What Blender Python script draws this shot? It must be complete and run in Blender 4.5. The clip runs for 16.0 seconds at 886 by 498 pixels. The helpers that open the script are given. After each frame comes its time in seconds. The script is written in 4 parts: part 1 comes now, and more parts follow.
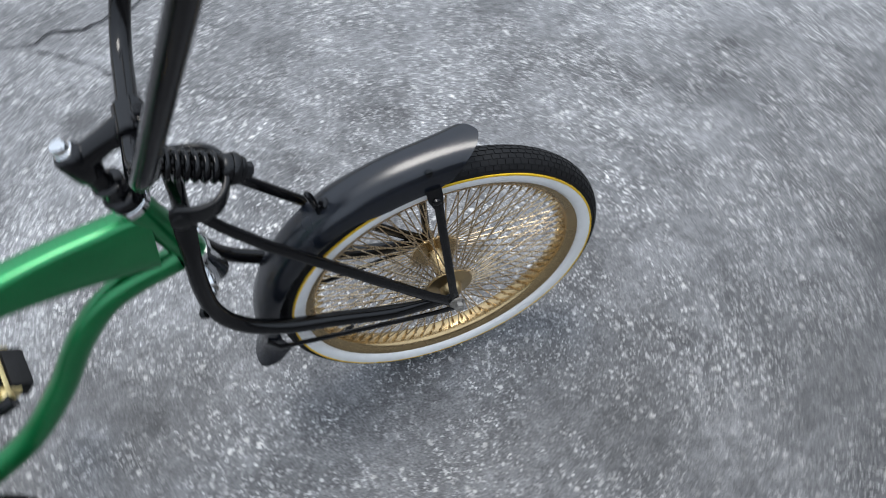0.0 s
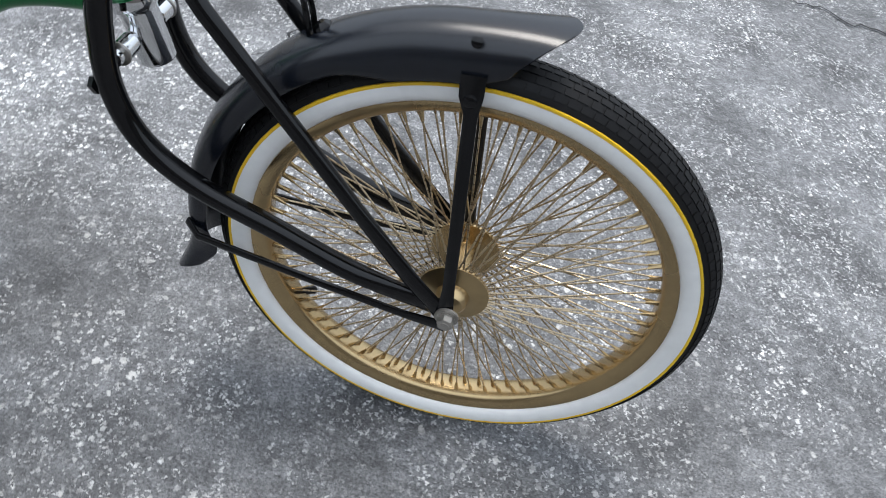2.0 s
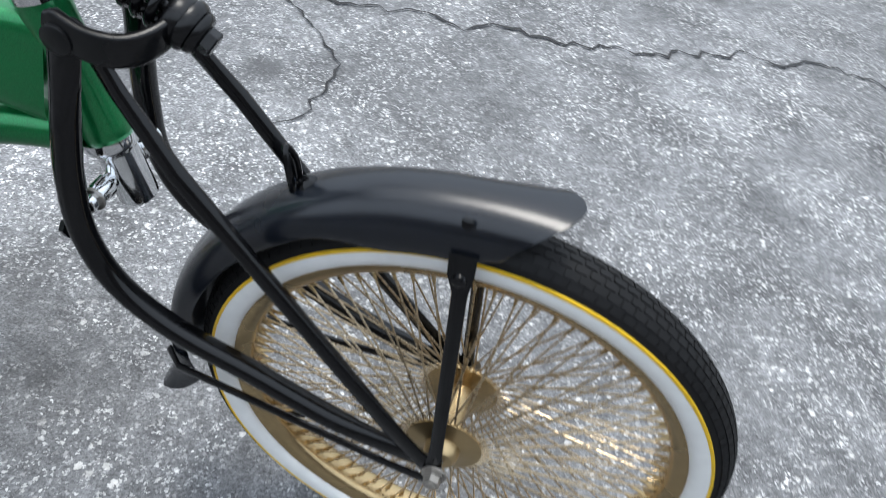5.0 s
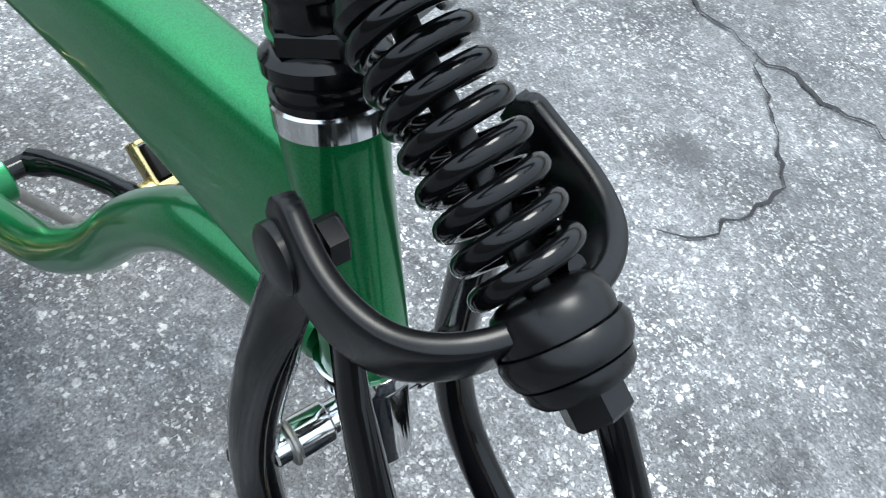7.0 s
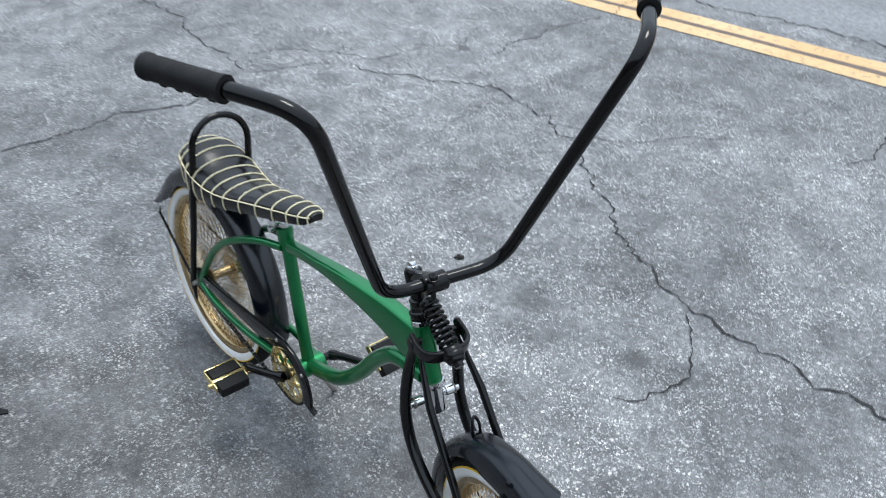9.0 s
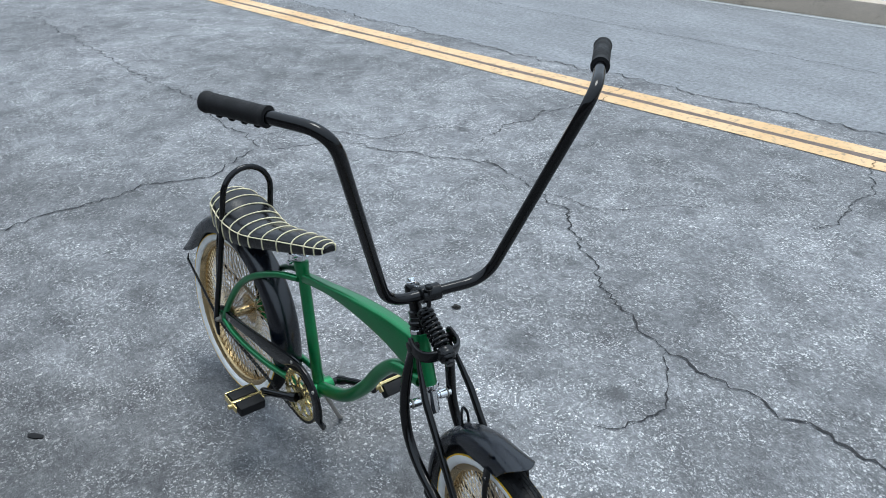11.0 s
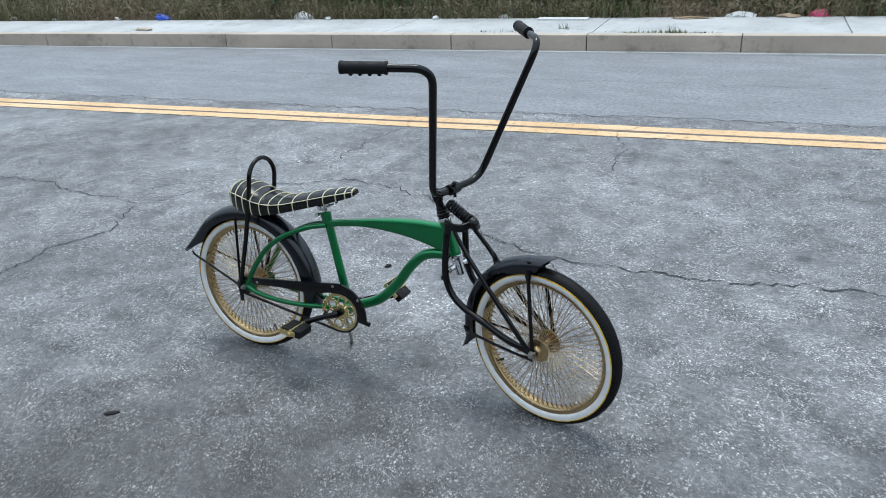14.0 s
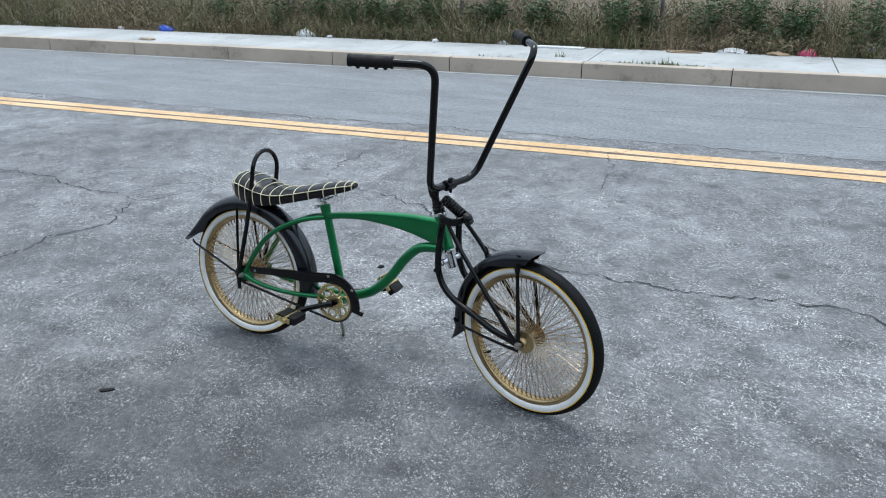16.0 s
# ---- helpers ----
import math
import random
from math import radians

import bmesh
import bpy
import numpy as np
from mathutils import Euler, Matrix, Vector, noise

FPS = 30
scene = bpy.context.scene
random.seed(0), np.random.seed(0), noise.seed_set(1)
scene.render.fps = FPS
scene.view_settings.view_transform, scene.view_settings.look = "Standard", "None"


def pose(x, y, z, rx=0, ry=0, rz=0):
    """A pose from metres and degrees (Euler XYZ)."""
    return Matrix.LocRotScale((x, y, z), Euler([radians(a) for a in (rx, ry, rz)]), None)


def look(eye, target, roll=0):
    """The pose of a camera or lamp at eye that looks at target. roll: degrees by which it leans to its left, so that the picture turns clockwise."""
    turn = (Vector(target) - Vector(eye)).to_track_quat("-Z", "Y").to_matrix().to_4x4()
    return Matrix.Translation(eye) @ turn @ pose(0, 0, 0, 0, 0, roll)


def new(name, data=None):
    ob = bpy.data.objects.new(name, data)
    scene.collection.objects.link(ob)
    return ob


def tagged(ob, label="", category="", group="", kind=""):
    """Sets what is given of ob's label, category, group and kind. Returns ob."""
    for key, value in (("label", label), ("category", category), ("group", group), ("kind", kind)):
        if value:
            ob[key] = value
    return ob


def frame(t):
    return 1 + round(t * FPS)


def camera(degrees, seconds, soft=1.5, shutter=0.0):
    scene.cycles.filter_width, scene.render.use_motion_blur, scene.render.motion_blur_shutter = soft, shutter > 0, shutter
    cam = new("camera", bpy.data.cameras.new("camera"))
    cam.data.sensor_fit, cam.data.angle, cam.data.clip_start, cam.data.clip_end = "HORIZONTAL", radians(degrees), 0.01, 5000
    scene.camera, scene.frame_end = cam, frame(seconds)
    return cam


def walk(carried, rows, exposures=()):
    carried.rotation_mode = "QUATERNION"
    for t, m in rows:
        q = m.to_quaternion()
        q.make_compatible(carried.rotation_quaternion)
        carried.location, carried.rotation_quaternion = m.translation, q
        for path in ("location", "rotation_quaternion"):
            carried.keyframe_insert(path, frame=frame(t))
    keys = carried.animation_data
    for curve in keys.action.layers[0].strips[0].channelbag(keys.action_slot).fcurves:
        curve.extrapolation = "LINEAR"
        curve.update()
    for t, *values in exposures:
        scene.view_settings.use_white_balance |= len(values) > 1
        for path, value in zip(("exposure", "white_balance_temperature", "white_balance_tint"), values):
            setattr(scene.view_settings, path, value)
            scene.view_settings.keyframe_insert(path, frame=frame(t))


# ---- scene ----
cam = camera(60.1, 16.0, soft=0.9, shutter=0.5)
PATH = [
    (0, (0.822, -0.435, 1.268), (1.415, 0.454, -0.422), 4.0),
    (0.5, (0.973, -0.519, 1.216), (1.297, 0.575, -0.427), 10.7),
    (1, (1.028, -0.478, 1.119), (1.219, 0.795, -0.412), 15.5),
    (1.5, (1.059, -0.441, 0.958), (1.264, 0.851, -0.555), 19.0),
    (2, (1.059, -0.449, 0.85), (1.259, 0.895, -0.618), 14.9),
    (2.5, (1.023, -0.474, 0.827), (1.225, 0.983, -0.528), 11.5),
    (3, (1.031, -0.477, 0.806), (1.246, 1.039, -0.481), 11.5),
    (3.2, (1.031, -0.475, 0.797), (1.258, 1.046, -0.482), 11.6),
    (5.3, (1.081, -0.244, 0.91), (1.108, 1.095, -0.575), 15.9),
    (5.5, (1.037, -0.189, 0.903), (0.97, 1.148, -0.583), 17.9),
    (6, (0.952, -0.087, 0.824), (0.625, 1.182, -0.687), 20.9),
    (6.5, (0.927, -0.016, 0.776), (0.403, 1.095, -0.802), 17.6),
    (7, (0.932, 0.011, 0.769), (0.31, 1.009, -0.849), 14.5),
    (7.5, (0.988, -0.005, 0.854), (0.256, 0.931, -0.754), 10.8),
    (8, (1.184, -0.146, 1.144), (0.22, 0.793, -0.336), 3.9),
    (8.5, (1.443, -0.364, 1.367), (0.305, 0.646, 0.068), 0.5),
    (9, (1.621, -0.453, 1.48), (0.344, 0.537, 0.302), -0.7),
    (9.5, (1.776, -0.472, 1.508), (0.374, 0.459, 0.427), -0.9),
    (9.7, (1.813, -0.469, 1.512), (0.382, 0.439, 0.451), -1.4),
    (11.8, (1.853, -0.856, 1.487), (0.588, 0.362, 0.53), -0.9),
    (12, (1.846, -0.936, 1.5), (0.622, 0.312, 0.528), -1.3),
    (12.5, (1.927, -1.121, 1.49), (0.759, 0.182, 0.521), -3.1),
    (13, (2.05, -1.318, 1.478), (0.895, 0.021, 0.544), -4.6),
    (13.5, (2.041, -1.521, 1.483), (0.966, -0.076, 0.614), -4.2),
    (14, (1.935, -1.776, 1.476), (0.993, -0.21, 0.664), -3.5),
    (14.5, (1.96, -1.888, 1.484), (1.033, -0.302, 0.692), -1.6),
    (15, (2.006, -1.885, 1.436), (1.057, -0.321, 0.629), -1.3),
    (15.5, (2.002, -1.899, 1.421), (1.06, -0.319, 0.636), -0.6),
    (16, (1.987, -1.903, 1.418), (1.059, -0.297, 0.67), -0.6),
]
EXPOSURE = [(0.0, 0.36, 6500, 9), (1.0, 0.46, 6500, 7), (2.0, 0.46, 6650, 9), (3.2, 0.57, 6800, 9), (5.3, 0.60, 6500, 7), (6.5, 0.74, 6400, 4), (7.2, 0.84, 6400, 4), (8.0, 0.60, 6500, 6), (9.0, 0.30, 6350, 6), (12.0, 0.17, 6150, 4), (16.0, 0.16, 6200, 5)]
walk(cam, [(t, look(eye, target, roll)) for t, eye, target, roll in PATH], EXPOSURE)

# ---------------------------------------------------------------- light
world = bpy.data.worlds.new("overcast_sky")
scene.world = world
world.use_nodes = True
wn = world.node_tree.nodes
wl = world.node_tree.links
sky = wn.new("ShaderNodeTexSky")
sky.sky_type = "NISHITA"
sky.sun_disc = False
sky.sun_elevation = radians(75)
sky.sun_rotation = radians(-24)
sky.dust_density = 4.0
veil = wn.new("ShaderNodeMixRGB")
veil.inputs[0].default_value = 0.75
wl.new(sky.outputs[0], veil.inputs[1])
# cloud layer: about three times as bright overhead as at the horizon
dome = wn.new("ShaderNodeTexCoord")
split = wn.new("ShaderNodeSeparateXYZ")
wl.new(dome.outputs["Generated"], split.inputs[0])
cloud = wn.new("ShaderNodeValToRGB")
cloud.color_ramp.elements[0].color = (0.40, 0.445, 0.51, 1)
cloud.color_ramp.elements[1].color = (1.0, 1.12, 1.30, 1)
wl.new(split.outputs[2], cloud.inputs[0])
bright = wn.new("ShaderNodeMixRGB")
bright.blend_type = "MULTIPLY"
bright.inputs[0].default_value = 1.0
bright.inputs[2].default_value = (13.0, 13.0, 13.0, 1)
wl.new(cloud.outputs[0], bright.inputs[1])
wl.new(bright.outputs[0], veil.inputs[2])
wl.new(veil.outputs[0], wn["Background"].inputs[0])
wn["Background"].inputs[1].default_value = 0.105

sun_data = bpy.data.lights.new("sun", "SUN")
sun_data.energy = 1.5
sun_data.angle = radians(24)
sun_data.color = (1.0, 0.97, 0.93)
sun = new("sun", sun_data)
sun.matrix_world = look((0, 0, 0), (0.10, -0.22, -0.95))


# the road's direction: U along the kerb, V across it
ROAD_TURN = math.atan(0.14)
U, V = Vector((math.cos(ROAD_TURN), math.sin(ROAD_TURN), 0)), Vector((-math.sin(ROAD_TURN), math.cos(ROAD_TURN), 0))
KERB_FOOT = Vector((0, 6.28, 0))
KERB_LINE = KERB_FOOT.dot(V)


# ---------------------------------------------------------------- materials
def material(name, colour, rough=0.5, metal=0.0, coat=0.0, gloss=0.5):
    m = bpy.data.materials.new(name)
    m.use_nodes = True
    b = m.node_tree.nodes["Principled BSDF"]
    b.inputs["Base Color"].default_value = (*colour, 1)
    b.inputs["Roughness"].default_value = rough
    b.inputs["Metallic"].default_value = metal
    b.inputs["Coat Weight"].default_value = coat
    b.inputs["Coat Roughness"].default_value = 0.05
    b.inputs["Specular IOR Level"].default_value = gloss
    return m


def nodes_of(m):
    t = m.node_tree
    return t, t.nodes["Principled BSDF"]


def node(t, kind, **inputs):
    n = t.nodes.new(kind)
    for k, v in inputs.items():
        n.inputs[k.replace("_", " ")].default_value = v
    return n


def ramp(t, src, stops):
    r = t.nodes.new("ShaderNodeValToRGB")
    e = r.color_ramp.elements
    while len(e) < len(stops):
        e.new(0.5)
    for el, (p, c) in zip(e, stops):
        el.position = p
        el.color = (*c, 1) if isinstance(c, tuple) else (c, c, c, 1)
    t.links.new(src, r.inputs[0])
    return r


def coords(t, world_space=False):
    if world_space:
        return t.nodes.new("ShaderNodeNewGeometry").outputs["Position"]
    return t.nodes.new("ShaderNodeTexCoord").outputs["Object"]


def noise_tex(t, vec, scale, detail=4.0, rough=0.55):
    n = node(t, "ShaderNodeTexNoise", Scale=scale, Detail=detail, Roughness=rough)
    t.links.new(vec, n.inputs["Vector"])
    return n.outputs[0]


def mix(t, a, b, fac, mode="MIX"):
    n = t.nodes.new("ShaderNodeMixRGB")
    n.blend_type = mode
    for i, v in ((1, a), (2, b), (0, fac)):
        if isinstance(v, tuple):
            n.inputs[i].default_value = (*v, 1)
        elif isinstance(v, (int, float)):
            n.inputs[i].default_value = v
        else:
            t.links.new(v, n.inputs[i])
    return n.outputs[0]


def bump(t, b, height, strength, distance):
    n = node(t, "ShaderNodeBump", Strength=strength, Distance=distance)
    t.links.new(height, n.inputs["Height"])
    t.links.new(n.outputs[0], b.inputs["Normal"])


def worn(name, colour, rough, metal=0.0, coat=0.0, scale=60.0, amount=0.25, relief=0.0, gloss=0.5):
    """A surface with grain and slow variation in tone and gloss."""
    m = material(name, colour, rough, metal, coat, gloss)
    t, b = nodes_of(m)
    v = coords(t)
    fine = noise_tex(t, v, scale)
    slow = noise_tex(t, v, scale / 9)
    both = mix(t, fine, slow, 0.5)
    r = ramp(t, both, [(0.3, tuple(c * (1 - amount) for c in colour)), (0.7, tuple(min(1, c * (1 + amount)) for c in colour))])
    t.links.new(r.outputs[0], b.inputs["Base Color"])
    g = ramp(t, slow, [(0.3, max(0.02, rough * 0.75)), (0.7, min(1, rough * 1.3))])
    t.links.new(g.outputs[0], b.inputs["Roughness"])
    if relief:
        bump(t, b, fine, 0.5, relief)
    return m


def asphalt_material():
    m = material("asphalt", (0.2, 0.2, 0.2), 0.8)
    t, b = nodes_of(m)
    place = coords(t, True)
    offset = t.nodes.new("ShaderNodeVectorMath")
    offset.inputs[1].default_value = (47.3, 83.9, 0.0)
    t.links.new(place, offset.inputs[0])
    v = offset.outputs[0]
    big = noise_tex(t, v, 0.8, 6, 0.65)
    mid = noise_tex(t, v, 5.5, 9, 0.78)
    patch = noise_tex(t, v, 5.0, 8, 0.8)
    fine = noise_tex(t, v, 260.0, 4, 0.75)
    warp = node(t, "ShaderNodeTexNoise", Scale=210.0, Detail=3.0)
    t.links.new(v, warp.inputs["Vector"])
    shifted = mix(t, v, mix(t, warp.outputs["Color"], (0.012, 0.012, 0.012), 1.0, "MULTIPLY"), 1.0, "ADD")

    def stones(scale, share, edge):
        """Stone chips set in tar: where they lie, and a random number for each."""
        c = node(t, "ShaderNodeTexVoronoi", Scale=scale, Randomness=1.0)
        t.links.new(shifted, c.inputs["Vector"])
        sep = t.nodes.new("ShaderNodeSeparateColor")
        t.links.new(c.outputs["Color"], sep.inputs[0])
        inside = ramp(t, c.outputs["Distance"], [(edge * 0.7, 1.0), (edge, 0.0)]).outputs[0]
        some = ramp(t, sep.outputs[0], [(1 - share, 0.0), (1 - share + 0.03, 1.0)]).outputs[0]
        return mix(t, inside, some, 1.0, "MULTIPLY"), sep.outputs[1]

    tar = ramp(t, mid, [(0.32, (0.038, 0.039, 0.042)), (0.68, (0.205, 0.209, 0.217))]).outputs[0]
    tar = mix(t, tar, ramp(t, fine, [(0.32, 0.25), (0.68, 2.0)]).outputs[0], 1.0, "MULTIPLY")
    bare = ramp(t, patch, [(0.42, 0.14), (0.55, 1.0)]).outputs[0]
    a, ra = stones(200.0, 0.55, 0.52)
    col = mix(t, tar, ramp(t, ra, [(0.0, (0.16, 0.163, 0.17)), (0.45, (0.41, 0.415, 0.42)), (1.0, (0.74, 0.74, 0.74))]).outputs[0], mix(t, a, bare, 1.0, "MULTIPLY"))
    c, rc = stones(120.0, 0.26, 0.46)
    c = mix(t, c, bare, 1.0, "MULTIPLY")
    col = mix(t, col, ramp(t, rc, [(0.0, (0.26, 0.26, 0.265)), (0.5, (0.52, 0.52, 0.52)), (1.0, (0.76, 0.76, 0.75))]).outputs[0], c)
    d, rd = stones(64.0, 0.11, 0.36)
    d = mix(t, d, bare, 1.0, "MULTIPLY")
    col = mix(t, col, (0.62, 0.615, 0.60), d)
    col = mix(t, col, ramp(t, big, [(0.33, 0.66), (0.64, 1.20)]).outputs[0], 1.0, "MULTIPLY")
    blotch = noise_tex(t, v, 2.6, 7, 0.72)
    col = mix(t, col, ramp(t, blotch, [(0.34, 0.86), (0.62, 1.24)]).outputs[0], 1.0, "MULTIPLY")
    grain = noise_tex(t, v, 48.0, 3, 0.7)
    col = mix(t, col, ramp(t, grain, [(0.36, 0.72), (0.64, 1.25)]).outputs[0], 1.0, "MULTIPLY")
    # oil spots
    oil = node(t, "ShaderNodeTexVoronoi", Scale=2.4, Randomness=1.0)
    t.links.new(mix(t, v, mix(t, warp.outputs["Color"], (0.03, 0.03, 0.03), 1.0, "MULTIPLY"), 1.0, "ADD"), oil.inputs["Vector"])
    sep = t.nodes.new("ShaderNodeSeparateColor")
    t.links.new(oil.outputs["Color"], sep.inputs[0])
    spot = mix(t, ramp(t, oil.outputs["Distance"], [(0.05, 0.75), (0.12, 0.0)]).outputs[0], ramp(t, sep.outputs[0], [(0.25, 0.0), (0.35, 1.0)]).outputs[0], 1.0, "MULTIPLY")
    col = mix(t, col, (0.05, 0.05, 0.053), spot)
    # the far lane is a newer, finer and paler surface past the seam
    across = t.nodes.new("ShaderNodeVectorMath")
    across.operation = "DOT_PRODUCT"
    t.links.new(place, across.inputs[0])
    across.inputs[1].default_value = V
    # shade on the road's near side, painted into the colour with a wavy edge
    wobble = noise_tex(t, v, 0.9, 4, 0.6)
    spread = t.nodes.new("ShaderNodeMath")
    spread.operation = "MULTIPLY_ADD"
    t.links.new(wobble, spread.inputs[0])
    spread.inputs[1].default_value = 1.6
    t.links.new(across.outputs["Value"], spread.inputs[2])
    near_shade = node(t, "ShaderNodeMapRange", From_Min=0.1, From_Max=1.25, To_Min=0.0, To_Max=1.0)
    t.links.new(spread.outputs[0], near_shade.inputs[0])
    col = mix(t, col, ramp(t, near_shade.outputs[0], [(0.0, (0.60, 0.588, 0.575)), (1.0, (1.0, 1.0, 1.0))]).outputs[0], 1.0, "MULTIPLY")
    far = node(t, "ShaderNodeMapRange", From_Min=KERB_LINE - 2.66, From_Max=KERB_LINE - 2.62, To_Min=0.0, To_Max=1.0)
    t.links.new(across.outputs["Value"], far.inputs[0])
    streak = t.nodes.new("ShaderNodeMapping")
    streak.inputs["Rotation"].default_value = (0, 0, -ROAD_TURN)
    streak.inputs["Scale"].default_value = (1.0, 2.6, 1.0)
    t.links.new(v, streak.inputs["Vector"])
    lane = ramp(t, noise_tex(t, streak.outputs[0], 1.1, 7, 0.7), [(0.30, (0.165, 0.172, 0.182)), (0.70, (0.285, 0.296, 0.312))]).outputs[0]
    lane = mix(t, lane, ramp(t, noise_tex(t, v, 34.0, 6, 0.85), [(0.36, 0.45), (0.64, 1.55)]).outputs[0], 1.0, "MULTIPLY")
    col = mix(t, col, lane, mix(t, far.outputs[0], (0.85, 0.85, 0.85), 1.0, "MULTIPLY"))
    t.links.new(col, b.inputs["Base Color"])
    t.links.new(ramp(t, patch, [(0.3, 0.50), (0.7, 0.68)]).outputs[0], b.inputs["Roughness"])
    h = mix(t, mix(t, fine, a, 0.4), c, 0.4)
    bump(t, b, h, 0.8, 0.005)
    return m


ASPHALT = asphalt_material()
CRACK = worn("crack_dirt", (0.022, 0.022, 0.024), 0.95, scale=90, amount=0.5)


def paint_line_material():
    m = material("yellow_road_paint", (0.6, 0.33, 0.06), 0.7)
    t, b = nodes_of(m)
    v = coords(t, True)
    wear = noise_tex(t, v, 26.0, 6, 0.75)
    slow = noise_tex(t, v, 1.7, 3)
    paint = ramp(t, slow, [(0.3, (0.64, 0.41, 0.19)), (0.7, (0.84, 0.57, 0.33))]).outputs[0]
    holes = ramp(t, wear, [(0.34, 0.75), (0.48, 0.06)]).outputs[0]
    t.links.new(mix(t, paint, (0.17, 0.15, 0.12), holes), b.inputs["Base Color"])
    bump(t, b, wear, 0.4, 0.003)
    return m


LINE = paint_line_material()


def concrete_material(name, light):
    m = material(name, light, 0.85)
    t, b = nodes_of(m)
    v = coords(t, True)
    a = noise_tex(t, v, 1.3, 6, 0.65)
    c = noise_tex(t, v, 180.0, 3)
    lo = tuple(x * 0.72 for x in light)
    col = ramp(t, a, [(0.3, lo), (0.65, light)]).outputs[0]
    col = mix(t, col, ramp(t, c, [(0.3, 0.9), (0.7, 1.08)]).outputs[0], 1.0, "MULTIPLY")
    stain = noise_tex(t, v, 3.0, 8, 0.85)
    col = mix(t, col, (0.12, 0.105, 0.09), ramp(t, stain, [(0.53, 0.0), (0.70, 0.7)]).outputs[0])
    t.links.new(col, b.inputs["Base Color"])
    bump(t, b, c, 0.25, 0.002)
    return m


KERB = concrete_material("kerb_concrete", (0.55, 0.465, 0.38))
PAVING = concrete_material("pavement_concrete", (0.51, 0.52, 0.515))
SOIL = worn("dry_soil", (0.16, 0.12, 0.08), 0.95, scale=30, amount=0.5, relief=0.01)


def leaf_material(name, dark, light):
    m = material(name, light, 0.6)
    t, b = nodes_of(m)
    g = t.nodes.new("ShaderNodeNewGeometry")
    t.links.new(ramp(t, g.outputs["Random Per Island"], [(0.0, dark), (1.0, light)]).outputs[0], b.inputs["Base Color"])
    return m


DRY_GRASS = leaf_material("dry_grass", (0.095, 0.071, 0.036), (0.317, 0.261, 0.150))
DRY_BRUSH = leaf_material("dry_brush", (0.060, 0.043, 0.026), (0.232, 0.172, 0.094))
GREEN_GRASS = leaf_material("green_grass", (0.053, 0.068, 0.024), (0.185, 0.204, 0.083))
GREEN_LEAF = leaf_material("weed_leaf", (0.030, 0.077, 0.026), (0.094, 0.180, 0.073))


def metallic_green():
    m = material("metallic_green_paint", (0.01, 0.2, 0.055), 0.34, 0.75, 0.7)
    t, b = nodes_of(m)
    v = coords(t)
    flake = node(t, "ShaderNodeTexVoronoi", Scale=1600.0)
    t.links.new(v, flake.inputs["Vector"])
    sep = t.nodes.new("ShaderNodeSeparateColor")
    t.links.new(flake.outputs["Color"], sep.inputs[0])
    slow = noise_tex(t, v, 7.0)
    c = ramp(t, sep.outputs[0], [(0.0, (0.005, 0.165, 0.048)), (1.0, (0.010, 0.225, 0.066))]).outputs[0]
    c = mix(t, c, ramp(t, slow, [(0.3, 0.85), (0.7, 1.15)]).outputs[0], 1.0, "MULTIPLY")
    t.links.new(c, b.inputs["Base Color"])
    t.links.new(ramp(t, slow, [(0.3, 0.30), (0.7, 0.38)]).outputs[0], b.inputs["Roughness"])
    return m


GREEN = metallic_green()
BLACK = worn("black_powder_coat", (0.0028, 0.0030, 0.0036), 0.11, 0.0, 0.0, 140, 0.3, gloss=0.36)
SATIN_BLACK = worn("satin_black_enamel", (0.0045, 0.0048, 0.0055), 0.27, 0.0, 0.0, 140, 0.3, gloss=0.36)
FENDER_BLACK = worn("fender_black_enamel", (0.0035, 0.0052, 0.0090), 0.23, 0.0, 0.0, 40, 0.3, gloss=0.6)
RUBBER = worn("tyre_rubber", (0.008, 0.008, 0.0085), 0.6, scale=120, amount=0.35, relief=0.0006, gloss=0.2)
GRIP_RUBBER = worn("grip_rubber", (0.009, 0.009, 0.0095), 0.6, scale=300, amount=0.35, relief=0.0008, gloss=0.25)
WHITEWALL = worn("whitewall_rubber", (0.84, 0.84, 0.82), 0.5, scale=70, amount=0.07)
YELLOW = worn("yellow_stripe", (0.80, 0.50, 0.02), 0.5, scale=80, amount=0.12)
GOLD = worn("gold_plate", (0.48, 0.355, 0.19), 0.25, 0.95, 0.0, 60, 0.12)
GOLD_SPOKE = worn("gold_spoke", (0.52, 0.41, 0.27), 0.28, 0.9, 0.0, 200, 0.12)
CHROME = worn("chrome_plate", (0.78, 0.79, 0.80), 0.09, 1.0, 0.0, 60, 0.06)
STEEL = worn("dull_steel", (0.42, 0.40, 0.37), 0.42, 0.9, 0.0, 200, 0.2)
DARK_STEEL = worn("dark_chain_steel", (0.035, 0.033, 0.03), 0.4, 0.6, 0.0, 300, 0.4)
VINYL = worn("black_vinyl", (0.004, 0.004, 0.005), 0.22, 0.0, 0.0, 220, 0.3, 0.0003)
PIPING = worn("cream_yellow_piping", (0.72, 0.65, 0.44), 0.6, scale=300, amount=0.15)
GOLD_BRIGHT = worn("bright_gold_plate", (0.70, 0.57, 0.28), 0.24, 0.9, 0.0, 60, 0.1)


